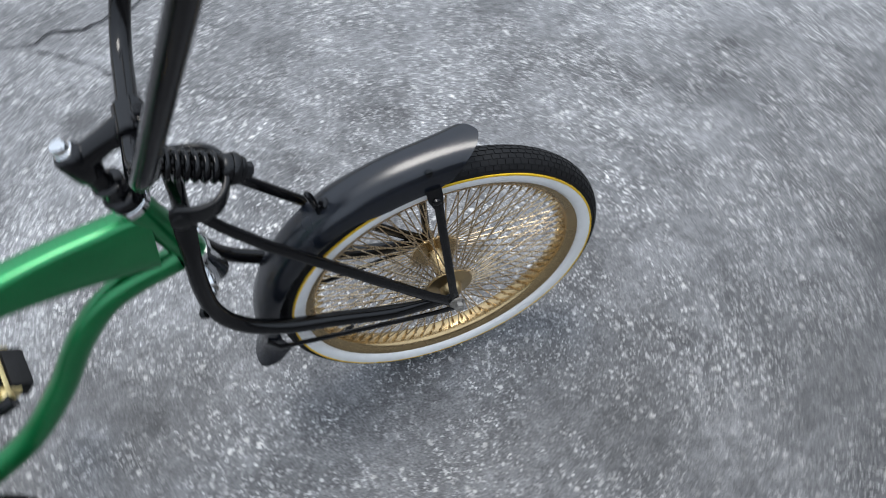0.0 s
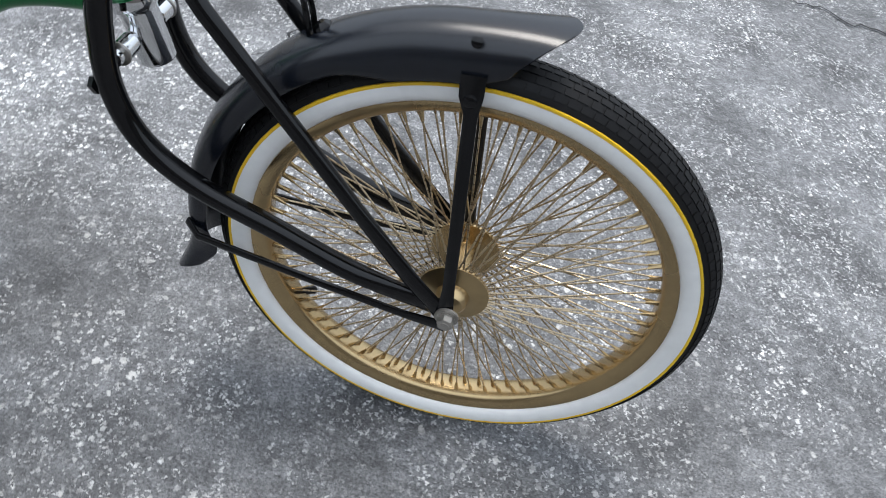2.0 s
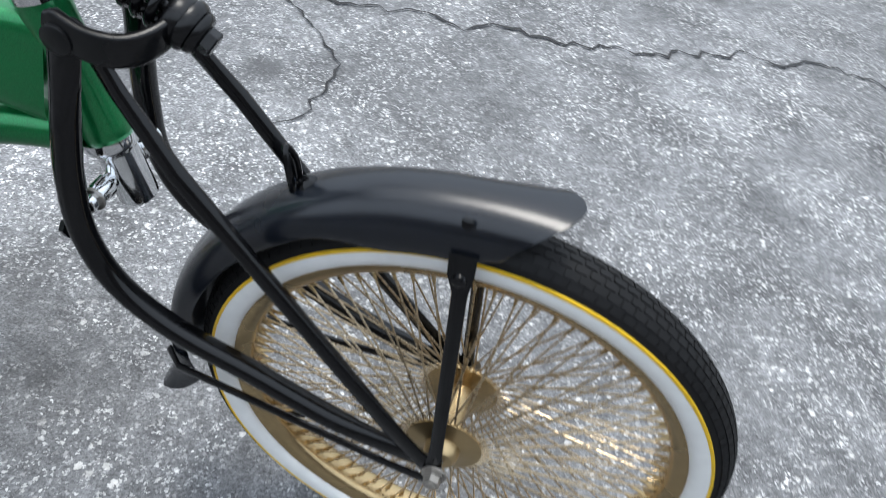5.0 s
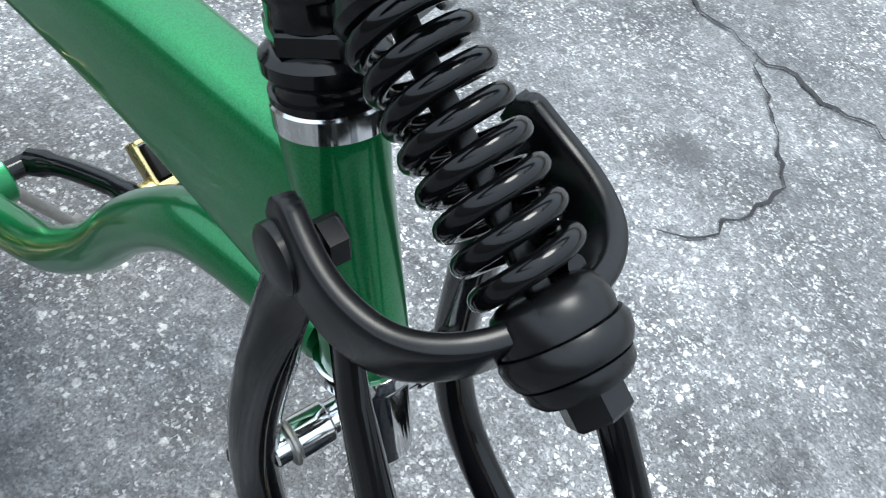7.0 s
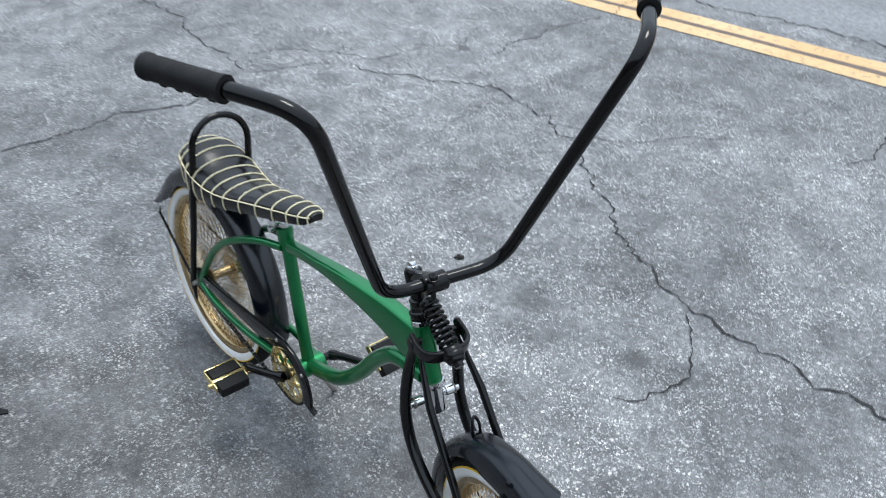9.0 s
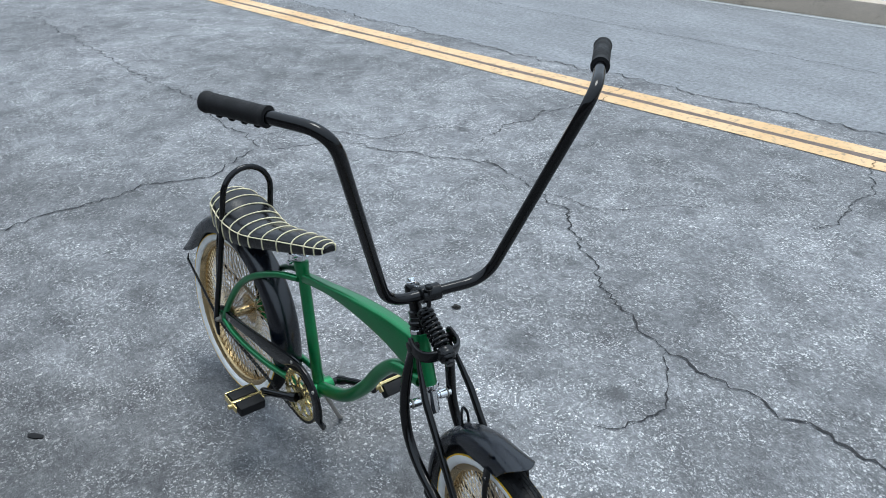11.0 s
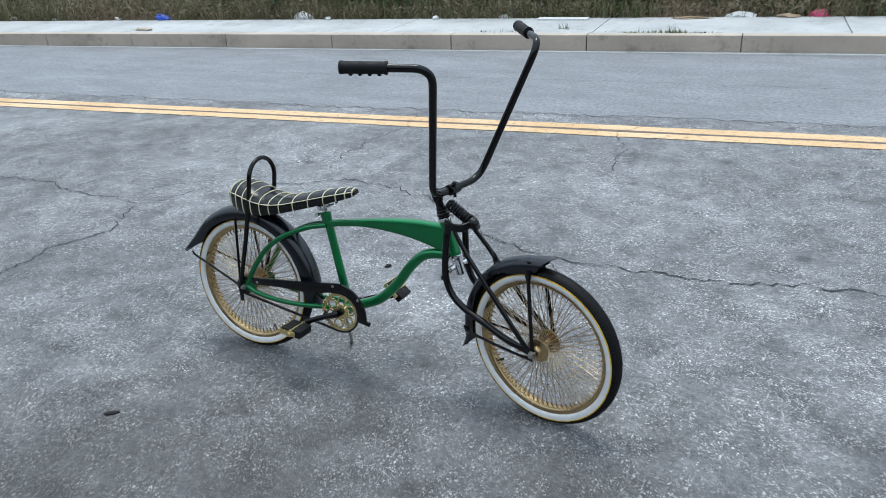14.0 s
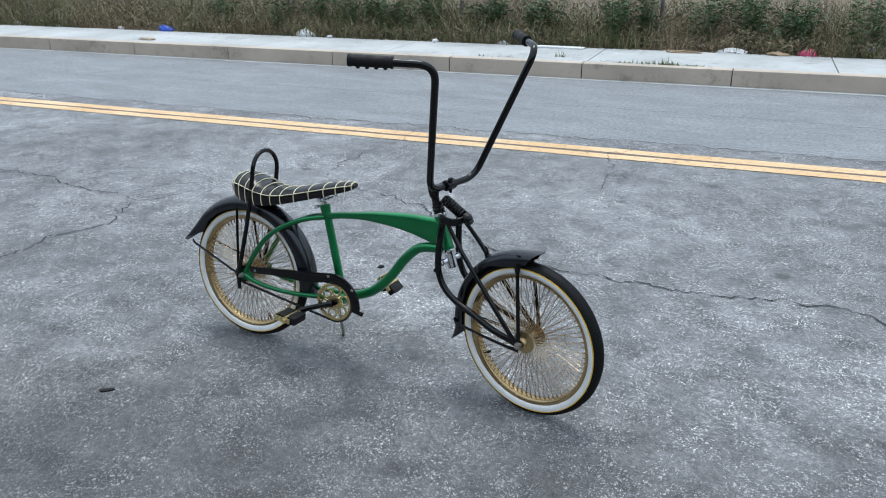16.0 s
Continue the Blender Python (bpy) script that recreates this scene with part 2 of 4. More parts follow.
# ---------------------------------------------------------------- mesh helpers
def mesh_data(name, verts, faces, mat, smooth=True, angle=40):
    me = bpy.data.meshes.new(name)
    me.from_pydata([tuple(v) for v in verts], [], faces)
    me.materials.append(mat)
    bm = bmesh.new()
    bm.from_mesh(me)
    bmesh.ops.recalc_face_normals(bm, faces=bm.faces)
    if smooth:
        for f in bm.faces:
            f.smooth = True
        for e in bm.edges:
            e.smooth = not (len(e.link_faces) == 2 and e.calc_face_angle(0) > radians(angle))
    bm.to_mesh(me)
    bm.free()
    return me


def part(name, shape, mat, parent=None, label="", m=None, smooth=True):
    """Links one mesh object (shape is a pair of vertices and faces) under a thing or a part."""
    ob = new(name, mesh_data(name, shape[0], shape[1], mat, smooth))
    if m is not None:
        ob.matrix_basis = m
    if parent is not None:
        ob.parent = parent
    return tagged(ob, label)


def join(*shapes):
    verts, faces = [], []
    for v, f in shapes:
        k = len(verts)
        verts += [tuple(p) for p in v]
        faces += [tuple(i + k for i in q) for q in f]
    return verts, faces


def moved(shape, m):
    return [m @ Vector(p) for p in shape[0]], shape[1]


def smooth_path(pts, n=8, closed=False):
    """A Catmull-Rom curve through the points."""
    p = [Vector(q) for q in pts]
    if not closed:
        p = [2 * p[0] - p[1]] + p + [2 * p[-1] - p[-2]]
    else:
        p = [p[-1]] + p + [p[0], p[1]]
    out = []
    for i in range(1, len(p) - 2):
        a, b, c, d = p[i - 1:i + 3]
        for k in range(n):
            t = k / n
            out.append(0.5 * (2 * b + (c - a) * t + (2 * a - 5 * b + 4 * c - d) * t * t + (3 * b - a - 3 * c + d) * t ** 3))
    if not closed:
        out.append(p[-2])
    return out


def bent(pts, r, n=6):
    """A polyline with its corners rounded to the radius r, as a bent tube runs."""
    p = [Vector(q) for q in pts]
    out = [p[0]]
    for a, b, c in zip(p, p[1:], p[2:]):
        u, w = (a - b), (c - b)
        k = min(r, u.length * 0.48, w.length * 0.48)
        s, e = b + u.normalized() * k, b + w.normalized() * k
        for i in range(n + 1):
            t = i / n
            out.append((1 - t) ** 2 * s + 2 * t * (1 - t) * b + t * t * e)
    out.append(p[-1])
    return out


def tube(path, radius, seg=12, closed=False, caps=True, flat=1.0, side=None, square=1.0):
    """A tube along a path. radius: a number or one for each point (or pairs: across, along side)."""
    p = [Vector(q) for q in path]
    n = len(p)
    rad = radius if isinstance(radius, (list, tuple)) else [radius] * n
    verts, faces = [], []
    up = None
    for i in range(n):
        a = p[(i - 1) % n] if (closed or i > 0) else p[i]
        b = p[(i + 1) % n] if (closed or i < n - 1) else p[i]
        d = (b - a).normalized()
        if side is not None:
            up = Vector(side)
        elif up is None:
            up = Vector((0, 1, 0)) if abs(d.y) < 0.9 else Vector((0, 0, 1))
        up = (up - d * up.dot(d)).normalized()
        w = d.cross(up)
        ra, rb = rad[i] if isinstance(rad[i], tuple) else (rad[i], rad[i] * flat)
        for k in range(seg):
            t = 2 * math.pi * k / seg
            c, s = math.cos(t), math.sin(t)
            c, s = math.copysign(abs(c) ** square, c), math.copysign(abs(s) ** square, s)
            verts.append(p[i] + up * (c * rb) + w * (s * ra))
    for i in range(n if closed else n - 1):
        for k in range(seg):
            a, b = i * seg + k, i * seg + (k + 1) % seg
            c, d = ((i + 1) % n) * seg + (k + 1) % seg, ((i + 1) % n) * seg + k
            faces.append((a, b, c, d))
    if caps and not closed:
        faces.append(tuple(range(seg)))
        faces.append(tuple(range((n - 1) * seg, n * seg)))
    return verts, faces


def lathe(profile, centre=(0, 0, 0), axis=(0, 1, 0), seg=48, closed=False):
    """Turns a profile of (along, radius) about an axis through centre."""
    ax = Vector(axis).normalized()
    u = ax.orthogonal().normalized()
    w = ax.cross(u)
    c = Vector(centre)
    verts, faces = [], []
    n = len(profile)
    for a, r in profile:
        for k in range(seg):
            t = 2 * math.pi * k / seg
            verts.append(c + ax * a + (u * math.cos(t) + w * math.sin(t)) * r)
    for i in range(n if closed else n - 1):
        j = (i + 1) % n
        for k in range(seg):
            faces.append((i * seg + k, i * seg + (k + 1) % seg, j * seg + (k + 1) % seg, j * seg + k))
    if not closed:
        faces.append(tuple(range(seg)))
        faces.append(tuple(range((n - 1) * seg, n * seg)))
    return verts, faces


def rod(a, b, r, seg=10, bevel=0.0):
    a, b = Vector(a), Vector(b)
    d = (b - a).length
    e = min(bevel, d * 0.4, r * 0.6)
    prof = [(0, r), (d, r)] if not e else [(0, r - e), (e, r), (d - e, r), (d, r - e)]
    return lathe(prof, a, b - a, seg)


def box(cx, cy, cz, sx, sy, sz, bevel=0.0):
    bm = bmesh.new()
    bmesh.ops.create_cube(bm, size=1)
    bmesh.ops.scale(bm, vec=(sx, sy, sz), verts=bm.verts)
    if bevel:
        bmesh.ops.bevel(bm, geom=list(bm.edges), offset=bevel, segments=2, affect="EDGES", profile=0.6)
    v = [(p.co.x + cx, p.co.y + cy, p.co.z + cz) for p in bm.verts]
    bm.verts.index_update()
    f = [tuple(q.index for q in face.verts) for face in bm.faces]
    bm.free()
    return v, f


def plate(outline, y0, y1, bevel=0.0015):
    """A plate in the plane of x and z, from y0 to y1, with its edges bevelled."""
    bm = bmesh.new()
    vs = [bm.verts.new((x, y0, z)) for x, z in outline]
    f = bm.faces.new(vs)
    r = bmesh.ops.extrude_face_region(bm, geom=[f])
    bmesh.ops.translate(bm, vec=(0, y1 - y0, 0), verts=[g for g in r["geom"] if isinstance(g, bmesh.types.BMVert)])
    if bevel:
        rim = [e for e in bm.edges if abs(e.verts[0].co.y - e.verts[1].co.y) < 1e-6]
        bmesh.ops.bevel(bm, geom=rim, offset=bevel, segments=2, affect="EDGES", profile=0.6)
    bm.verts.index_update()
    v = [tuple(p.co) for p in bm.verts]
    f = [tuple(q.index for q in face.verts) for face in bm.faces]
    bm.free()
    return v, f


# ---------------------------------------------------------------- the road
def road_point(u, v, z=0.0):
    """A place u metres along the kerb and v metres behind its face."""
    return KERB_FOOT + U * u + V * v + Vector((0, 0, z))


def ground_sheet():
    xs = [-900, -200, -60, -25] + [-14 + 0.5 * i for i in range(49)] + [20, 60, 200, 900]
    ys = [-900, -200, -60, -20, -8] + [-4 + 0.5 * i for i in range(45)] + [30, 60, 200, 900]
    verts = [(x, y, 0.0) for y in ys for x in xs]
    w = len(xs)
    faces = [(j * w + i, j * w + i + 1, (j + 1) * w + i + 1, (j + 1) * w + i) for j in range(len(ys) - 1) for i in range(w - 1)]
    return verts, faces


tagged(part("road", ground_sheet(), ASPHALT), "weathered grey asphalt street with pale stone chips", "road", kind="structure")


def ribbon(points, width, z, rng, jag=0.6, step=0.02):
    """A narrow uneven strip along a polyline on the ground."""
    p = [Vector((*q, 0)) for q in points]
    line = []
    for a, b in zip(p, p[1:]):
        n = max(1, int((b - a).length / step))
        line += [a + (b - a) * (i / n) for i in range(n)]
    line.append(p[-1])
    verts, faces = [], []
    drift = 0.0
    for i, q in enumerate(line):
        d = (line[min(i + 1, len(line) - 1)] - line[max(i - 1, 0)]).normalized()
        s = Vector((-d.y, d.x, 0))
        drift = drift * 0.78 + rng.uniform(-1, 1) * width * 1.5
        taper = min(1, 0.25 + min(i, len(line) - 1 - i) * 0.2)
        w = 0.5 * width * taper * rng.uniform(1 - jag, 1 + jag)
        verts += [q + s * (drift + w / 2) + Vector((0, 0, z)), q + s * (drift - w / 2) + Vector((0, 0, z))]
    for i in range(len(line) - 1):
        faces.append((2 * i, 2 * i + 1, 2 * i + 3, 2 * i + 2))
    return verts, faces


crack_rng = random.Random(4)


def crack(width, *points):
    """One crack: a jagged dark gap along its corners."""
    tagged(part("road_crack", ribbon(points, width * 0.74, 0.004, crack_rng), CRACK, smooth=False), "narrow dark jagged crack in the asphalt", "crack", "cracks in the road", "structure")


# the long crack that passes beyond the front wheel, and its branches
crack(0.017, (-1.53, 1.38), (-1.29, 1.42), (-1.05, 1.59), (-0.85, 1.76), (-0.45, 1.74), (-0.20, 1.64), (-0.06, 1.50), (0.17, 1.37), (0.46, 1.23), (0.69, 1.18))
crack(0.018, (0.69, 1.18), (0.86, 1.16), (1.07, 1.18), (1.34, 1.19), (1.52, 1.22), (1.74, 1.32), (1.95, 1.34), (2.6, 1.22))
crack(0.012, (0.70, 1.18), (0.78, 1.05), (0.88, 0.94), (0.86, 0.79), (0.80, 0.72))
crack(0.015, (-1.14, 1.98), (-1.20, 2.18), (-1.20, 2.5), (-1.15, 2.9), (-1.25, 3.25))
crack(0.007, (-0.87, 1.77), (-1.02, 1.84), (-1.14, 1.98))
crack(0.009, (-0.41, 1.72), (-0.14, 1.76), (0.0, 1.98), (0.17, 2.18))
# the web behind the rear wheel
crack(0.016, (-6.0, 0.8), (-4.07, 0.88), (-3.26, 0.92), (-2.90, 1.0), (-2.53, 1.0), (-2.22, 0.94), (-1.90, 0.95), (-1.73, 0.95))
crack(0.018, (-1.5, -0.9), (-1.62, -0.08), (-1.66, 0.30), (-1.58, 0.60), (-1.73, 0.94))
crack(0.014, (-1.73, 0.95), (-1.62, 1.12), (-1.53, 1.38))
crack(0.010, (-2.46, 0.99), (-2.40, 1.20), (-2.31, 1.34), (-2.29, 1.47))
crack(0.010, (-1.95, 0.96), (-1.87, 1.20), (-1.66, 1.40), (-1.44, 1.52))
crack(0.011, (-1.53, 1.40), (-1.44, 1.58), (-1.44, 1.80), (-1.27, 1.98))
crack(0.014, (0.62, 3.55), (0.36, 3.25), (0.53, 2.84), (0.60, 2.45), (0.53, 2.33))
# seams: along the centre line, and round a filled trench by the kerb
SEAM = [road_point(-14 + 2.0 * i, -2.64 + 0.03 * math.sin(i * 1.9)) for i in range(12)]
crack(0.022, *[(p.x, p.y) for p in SEAM])
crack(0.014, (-6.2, 3.89), (-5.28, 4.09), (-4.84, 5.45))
crack(0.012, (-6.2, 3.89), (-5.62, 5.35))
crack(0.012, (-5.28, 4.09), (-3.3, 4.40), (-1.4, 4.62), (0.3, 4.85), (2.4, 5.0))

def road_block_strip(u0, u1, v0, v1, z, n=140):
    """A thin flat strip along the road."""
    verts = [road_point(u0 + (u1 - u0) * i / n, v, z) for i in range(n + 1) for v in (v0, v1)]
    return verts, [(2 * i, 2 * i + 1, 2 * i + 3, 2 * i + 2) for i in range(n)]


line_rng = random.Random(8)
for v in (-2.945, -3.105):
    n, verts, faces = 240, [], []
    for i in range(n + 1):
        u = -40 + i * 70 / n
        for s in (0.058, -0.058):
            verts.append(road_point(u, v + s + line_rng.uniform(-0.007, 0.007), 0.004))
    for i in range(n):
        faces.append((2 * i, 2 * i + 1, 2 * i + 3, 2 * i + 2))
    tagged(part("road_marking", (verts, faces), LINE, smooth=False), "worn yellow centre line painted on asphalt", "road marking", "double yellow line", "structure")


RESIDUE = worn("worn_line_residue", (0.15, 0.115, 0.10), 0.85, scale=20, amount=0.45)
strip = road_block_strip(-40, 30, -3.06, -2.99, 0.003)
tagged(part("line_residue", strip, RESIDUE, smooth=False), "brownish stain between the two yellow lines", "road stain", kind="structure")


# ---------------------------------------------------------------- kerb, pavement, weeds and fence
KERB_H = 0.17


def road_block(u0, u1, v0, v1, z0, z1, bevel):
    """A bevelled block laid along the kerb."""
    sh = box((u0 + u1) / 2, (v0 + v1) / 2, (z0 + z1) / 2, u1 - u0, v1 - v0, z1 - z0, bevel)
    return [road_point(*p) for p in sh[0]], sh[1]


tagged(part("gutter_edge", road_block(-30, 14, -0.075, 0.0, -0.1, 0.006, 0.004), PAVING), "pale concrete strip along the foot of the kerb", "gutter", kind="structure")
kerb = tagged(part("kerb", road_block(-30, 14, 0.02, 0.15, -0.1, KERB_H - 0.012, 0.0), CRACK), "stained concrete kerb in cast sections", "kerb", kind="structure")
u = -27.1
while u < 12:
    part("kerb_section", road_block(u + 0.004, u + 1.536, 0.0, 0.155, -0.1, KERB_H, 0.012), KERB, kerb)
    u += 1.54
walk_slab = tagged(part("pavement", road_block(-30, 14, 0.15, 1.30, -0.1, KERB_H - 0.014, 0.0), CRACK), "pale concrete pavement with tooled joints", "pavement", kind="structure")
u = -25.9
while u < 12:
    part("slab", road_block(u + 0.005, u + 2.495, 0.158, 1.30, -0.05, KERB_H - 0.002, 0.006), PAVING, walk_slab)
    u += 2.5


def verge():
    """Rough soil behind the pavement that climbs away to a bank."""
    rng = random.Random(5)
    us = [-60, -40] + [-26 + 0.5 * i for i in range(73)] + [20, 40]
    vs = [1.28, 1.4, 1.8, 2.3, 3.0, 4.0, 6.0, 10.0, 20.0, 60.0]
    verts = []
    for v in vs:
        for u in us:
            z = 0.14 + 0.07 * max(0, v - 2.5) + (0.03 * noise.noise(Vector((u * 1.3, v * 1.3, 0))) if v > 1.35 else 0)
            verts.append(road_point(u, v, z))
    w = len(us)
    return verts, [(j * w + i, j * w + i + 1, (j + 1) * w + i + 1, (j + 1) * w + i) for j in range(len(vs) - 1) for i in range(w - 1)]


tagged(part("verge", verge(), SOIL), "dry brown soil behind the pavement", "ground", kind="structure")


def blades(rng, count, low, high, width, v0, v1, lean, keep):
    """Bent blades of grass, each of two joined faces."""
    verts, faces = [], []
    while count:
        u, v = rng.uniform(-15, 6), v0 + (v1 - v0) * rng.random() ** 1.25
        if not keep(u, v):
            count -= 1
            continue
        h = rng.uniform(low, high) * (0.55 + 0.5 * min(1, (v - 1.25) / 0.7))
        a = rng.uniform(0, 2 * math.pi)
        d = Vector((math.cos(a), math.sin(a), 0))
        s = Vector((-d.y, d.x, 0)) * width * rng.uniform(0.6, 1.3)
        p = road_point(u, v, 0.13 + 0.07 * max(0, v - 2.5))
        bend = lean * rng.uniform(0.2, 1.4) * h
        k = len(verts)
        verts += [p - s, p + s, p + d * bend * 0.3 + Vector((0, 0, h * 0.6)) + s * 0.8, p + d * bend * 0.3 + Vector((0, 0, h * 0.6)) - s * 0.8, p + d * bend + Vector((0, 0, h))]
        faces += [(k, k + 1, k + 2, k + 3), (k + 3, k + 2, k + 4)]
        count -= 1
    return verts, faces


def patchy(seed, limit, scale=0.9):
    return lambda u, v: noise.noise(Vector((u * scale, v * scale, seed))) > limit


weed_rng = random.Random(11)
tagged(part("dry_grass", blades(weed_rng, 24000, 0.14, 0.62, 0.0032, 1.27, 4.5, 1.15, patchy(1.5, -0.35)), DRY_GRASS, smooth=False), "tall dry straw-coloured grass along the pavement", "grass", kind="stuff")
tagged(part("green_grass", blades(weed_rng, 20000, 0.12, 0.55, 0.0042, 1.27, 4.0, 1.1, patchy(7.5, -0.1)), GREEN_GRASS, smooth=False), "olive green weeds and grass along the pavement", "grass", kind="stuff")


def brush(rng, count, high, keep):
    """A tangle of small leaves and seed heads."""
    verts, faces = [], []
    for i in range(count):
        u, v = rng.uniform(-15, 6), 1.30 + 2.2 * rng.random() ** 1.4
        if not keep(u, v):
            continue
        top = high * (0.35 + 0.65 * min(1, (v - 1.25) / 0.8)) * (0.7 + 0.6 * noise.noise(Vector((u * 2.2, v * 2.2, 3))))
        p = road_point(u, v, 0.14 + max(0.02, top) * rng.random() ** 0.7)
        d = Vector((rng.uniform(-1, 1), rng.uniform(-1, 1), rng.uniform(-0.6, 1))).normalized()
        n = rng.uniform(0.018, 0.05)
        s = d.orthogonal().normalized() * n * rng.uniform(0.12, 0.3)
        k = len(verts)
        verts += [p - d * n * 0.5, p + s, p + d * n * 0.5, p - s]
        faces.append((k, k + 1, k + 2, k + 3))
    return verts, faces


tagged(part("dry_brush", brush(weed_rng, 60000, 0.62, patchy(3.5, -0.3, 1.1)), DRY_BRUSH, smooth=False), "tangle of dry brown weeds along the pavement", "weeds", kind="stuff")
tagged(part("green_brush", brush(weed_rng, 42000, 0.55, patchy(9.5, 0.0, 1.1)), GREEN_GRASS, smooth=False), "tangle of olive green weeds along the pavement", "weeds", kind="stuff")


def leafy_weed(rng, height, spread):
    """An upright weed: several stalks set with narrow leaves."""
    stalks, verts, faces = [], [], []
    for i in range(9):
        a = rng.uniform(0, 2 * math.pi)
        r = rng.uniform(0.1, 1) * spread
        h = height * rng.uniform(0.6, 1.0)
        foot = Vector((math.cos(a), math.sin(a), 0)) * r * 0.35
        tip = Vector((math.cos(a), math.sin(a), 0)) * r + Vector((0, 0, h))
        stalks.append(tube([foot, (foot + tip) / 2 + Vector((0, 0, h * 0.05)), tip], [0.006, 0.004, 0.002], 5))
        for k in range(34):
            f = 0.12 + 0.88 * k / 33
            p = foot + (tip - foot) * f
            b = rng.uniform(0, 2 * math.pi)
            d = Vector((math.cos(b), math.sin(b), rng.uniform(-0.1, 0.8))).normalized()
            n = rng.uniform(0.07, 0.14)
            s = d.cross(Vector((0, 0, 1))).normalized() * n * 0.13
            j = len(verts)
            verts += [p, p + d * n * 0.5 + s, p + d * n + Vector((0, 0, -0.2 * n)), p + d * n * 0.5 - s]
            faces.append((j, j + 1, j + 2, j + 3))
    return join(*stalks), (verts, faces)


weed_spots = [(-6.0 + 0.62 * i + weed_rng.uniform(-0.2, 0.2), weed_rng.uniform(1.55, 2.2), weed_rng.uniform(0.45, 0.95), weed_rng.uniform(0.24, 0.36)) for i in range(16)]
for u, v, h, w in (*weed_spots, (-3.9, 1.75, 0.95, 0.42), (-4.45, 1.9, 0.8, 0.3), (-1.9, 1.75, 0.62, 0.3), (-0.85, 1.65, 0.95, 0.32), (-0.55, 1.8, 0.9, 0.3), (0.75, 1.8, 0.75, 0.3), (1.15, 1.7, 0.55, 0.28), (-6.9, 1.9, 0.6, 0.3), (2.4, 1.9, 0.7, 0.3), (-2.6, 2.0, 0.7, 0.3)):
    stalk, leaves = leafy_weed(weed_rng, h, w)
    weed = tagged(new("weed"), "leafy dark green weed in the verge", "weed", "leafy weeds")
    weed.matrix_basis = Matrix.Translation(road_point(u, v, 0.13))
    tagged(part("stalk", stalk, GREEN_GRASS, weed), kind="stuff")
    tagged(part("leaves", leaves, GREEN_LEAF, weed, smooth=False), kind="stuff")


# chain-link fence behind the weeds
FENCE_V = 2.35
WIRE = worn("galvanised_wire", (0.20, 0.19, 0.17), 0.6, 0.4, 0.0, 80, 0.3)
fence = tagged(new("fence"), "rusty grey chain-link fence behind the weeds", "fence")
wires = []
u = -15.0
while u < 6:
    for s in (-1, 1):
        a, b = (u, 0.15) if s > 0 else (u + 1.65, 0.15), (u + 1.65, 1.8) if s > 0 else (u, 1.8)
        wires.append(tube([road_point(a[0], FENCE_V + 0.003 * s, a[1]), road_point(b[0], FENCE_V + 0.003 * s, b[1])], 0.0024, 3, caps=False))
    u += 0.085
tagged(part("wire_mesh", join(*wires), WIRE, fence, "diagonal wire mesh"), kind="stuff")
for i in range(8):
    part("post", rod(road_point(-14.4 + 2.8 * i, FENCE_V + 0.04, 0.05), road_point(-14.4 + 2.8 * i, FENCE_V + 0.04, 1.85), 0.028, 12), WIRE, fence)


# litter along the pavement's back edge
def crumpled(rng, sx, sy, sz, detail=2):
    bm = bmesh.new()
    bmesh.ops.create_icosphere(bm, subdivisions=detail, radius=1)
    off = Vector((rng.uniform(0, 50), rng.uniform(0, 50), 0))
    for p in bm.verts:
        k = 1 + 0.55 * noise.noise(p.co * 2.1 + off) + 0.25 * noise.noise(p.co * 5 + off)
        p.co = Vector((p.co.x * k * sx, p.co.y * k * sy, max(-0.3, p.co.z * k) * sz + 0.3 * sz))
    bm.verts.index_update()
    out = [tuple(p.co) for p in bm.verts], [tuple(q.index for q in f.verts) for f in bm.faces]
    bm.free()
    return out


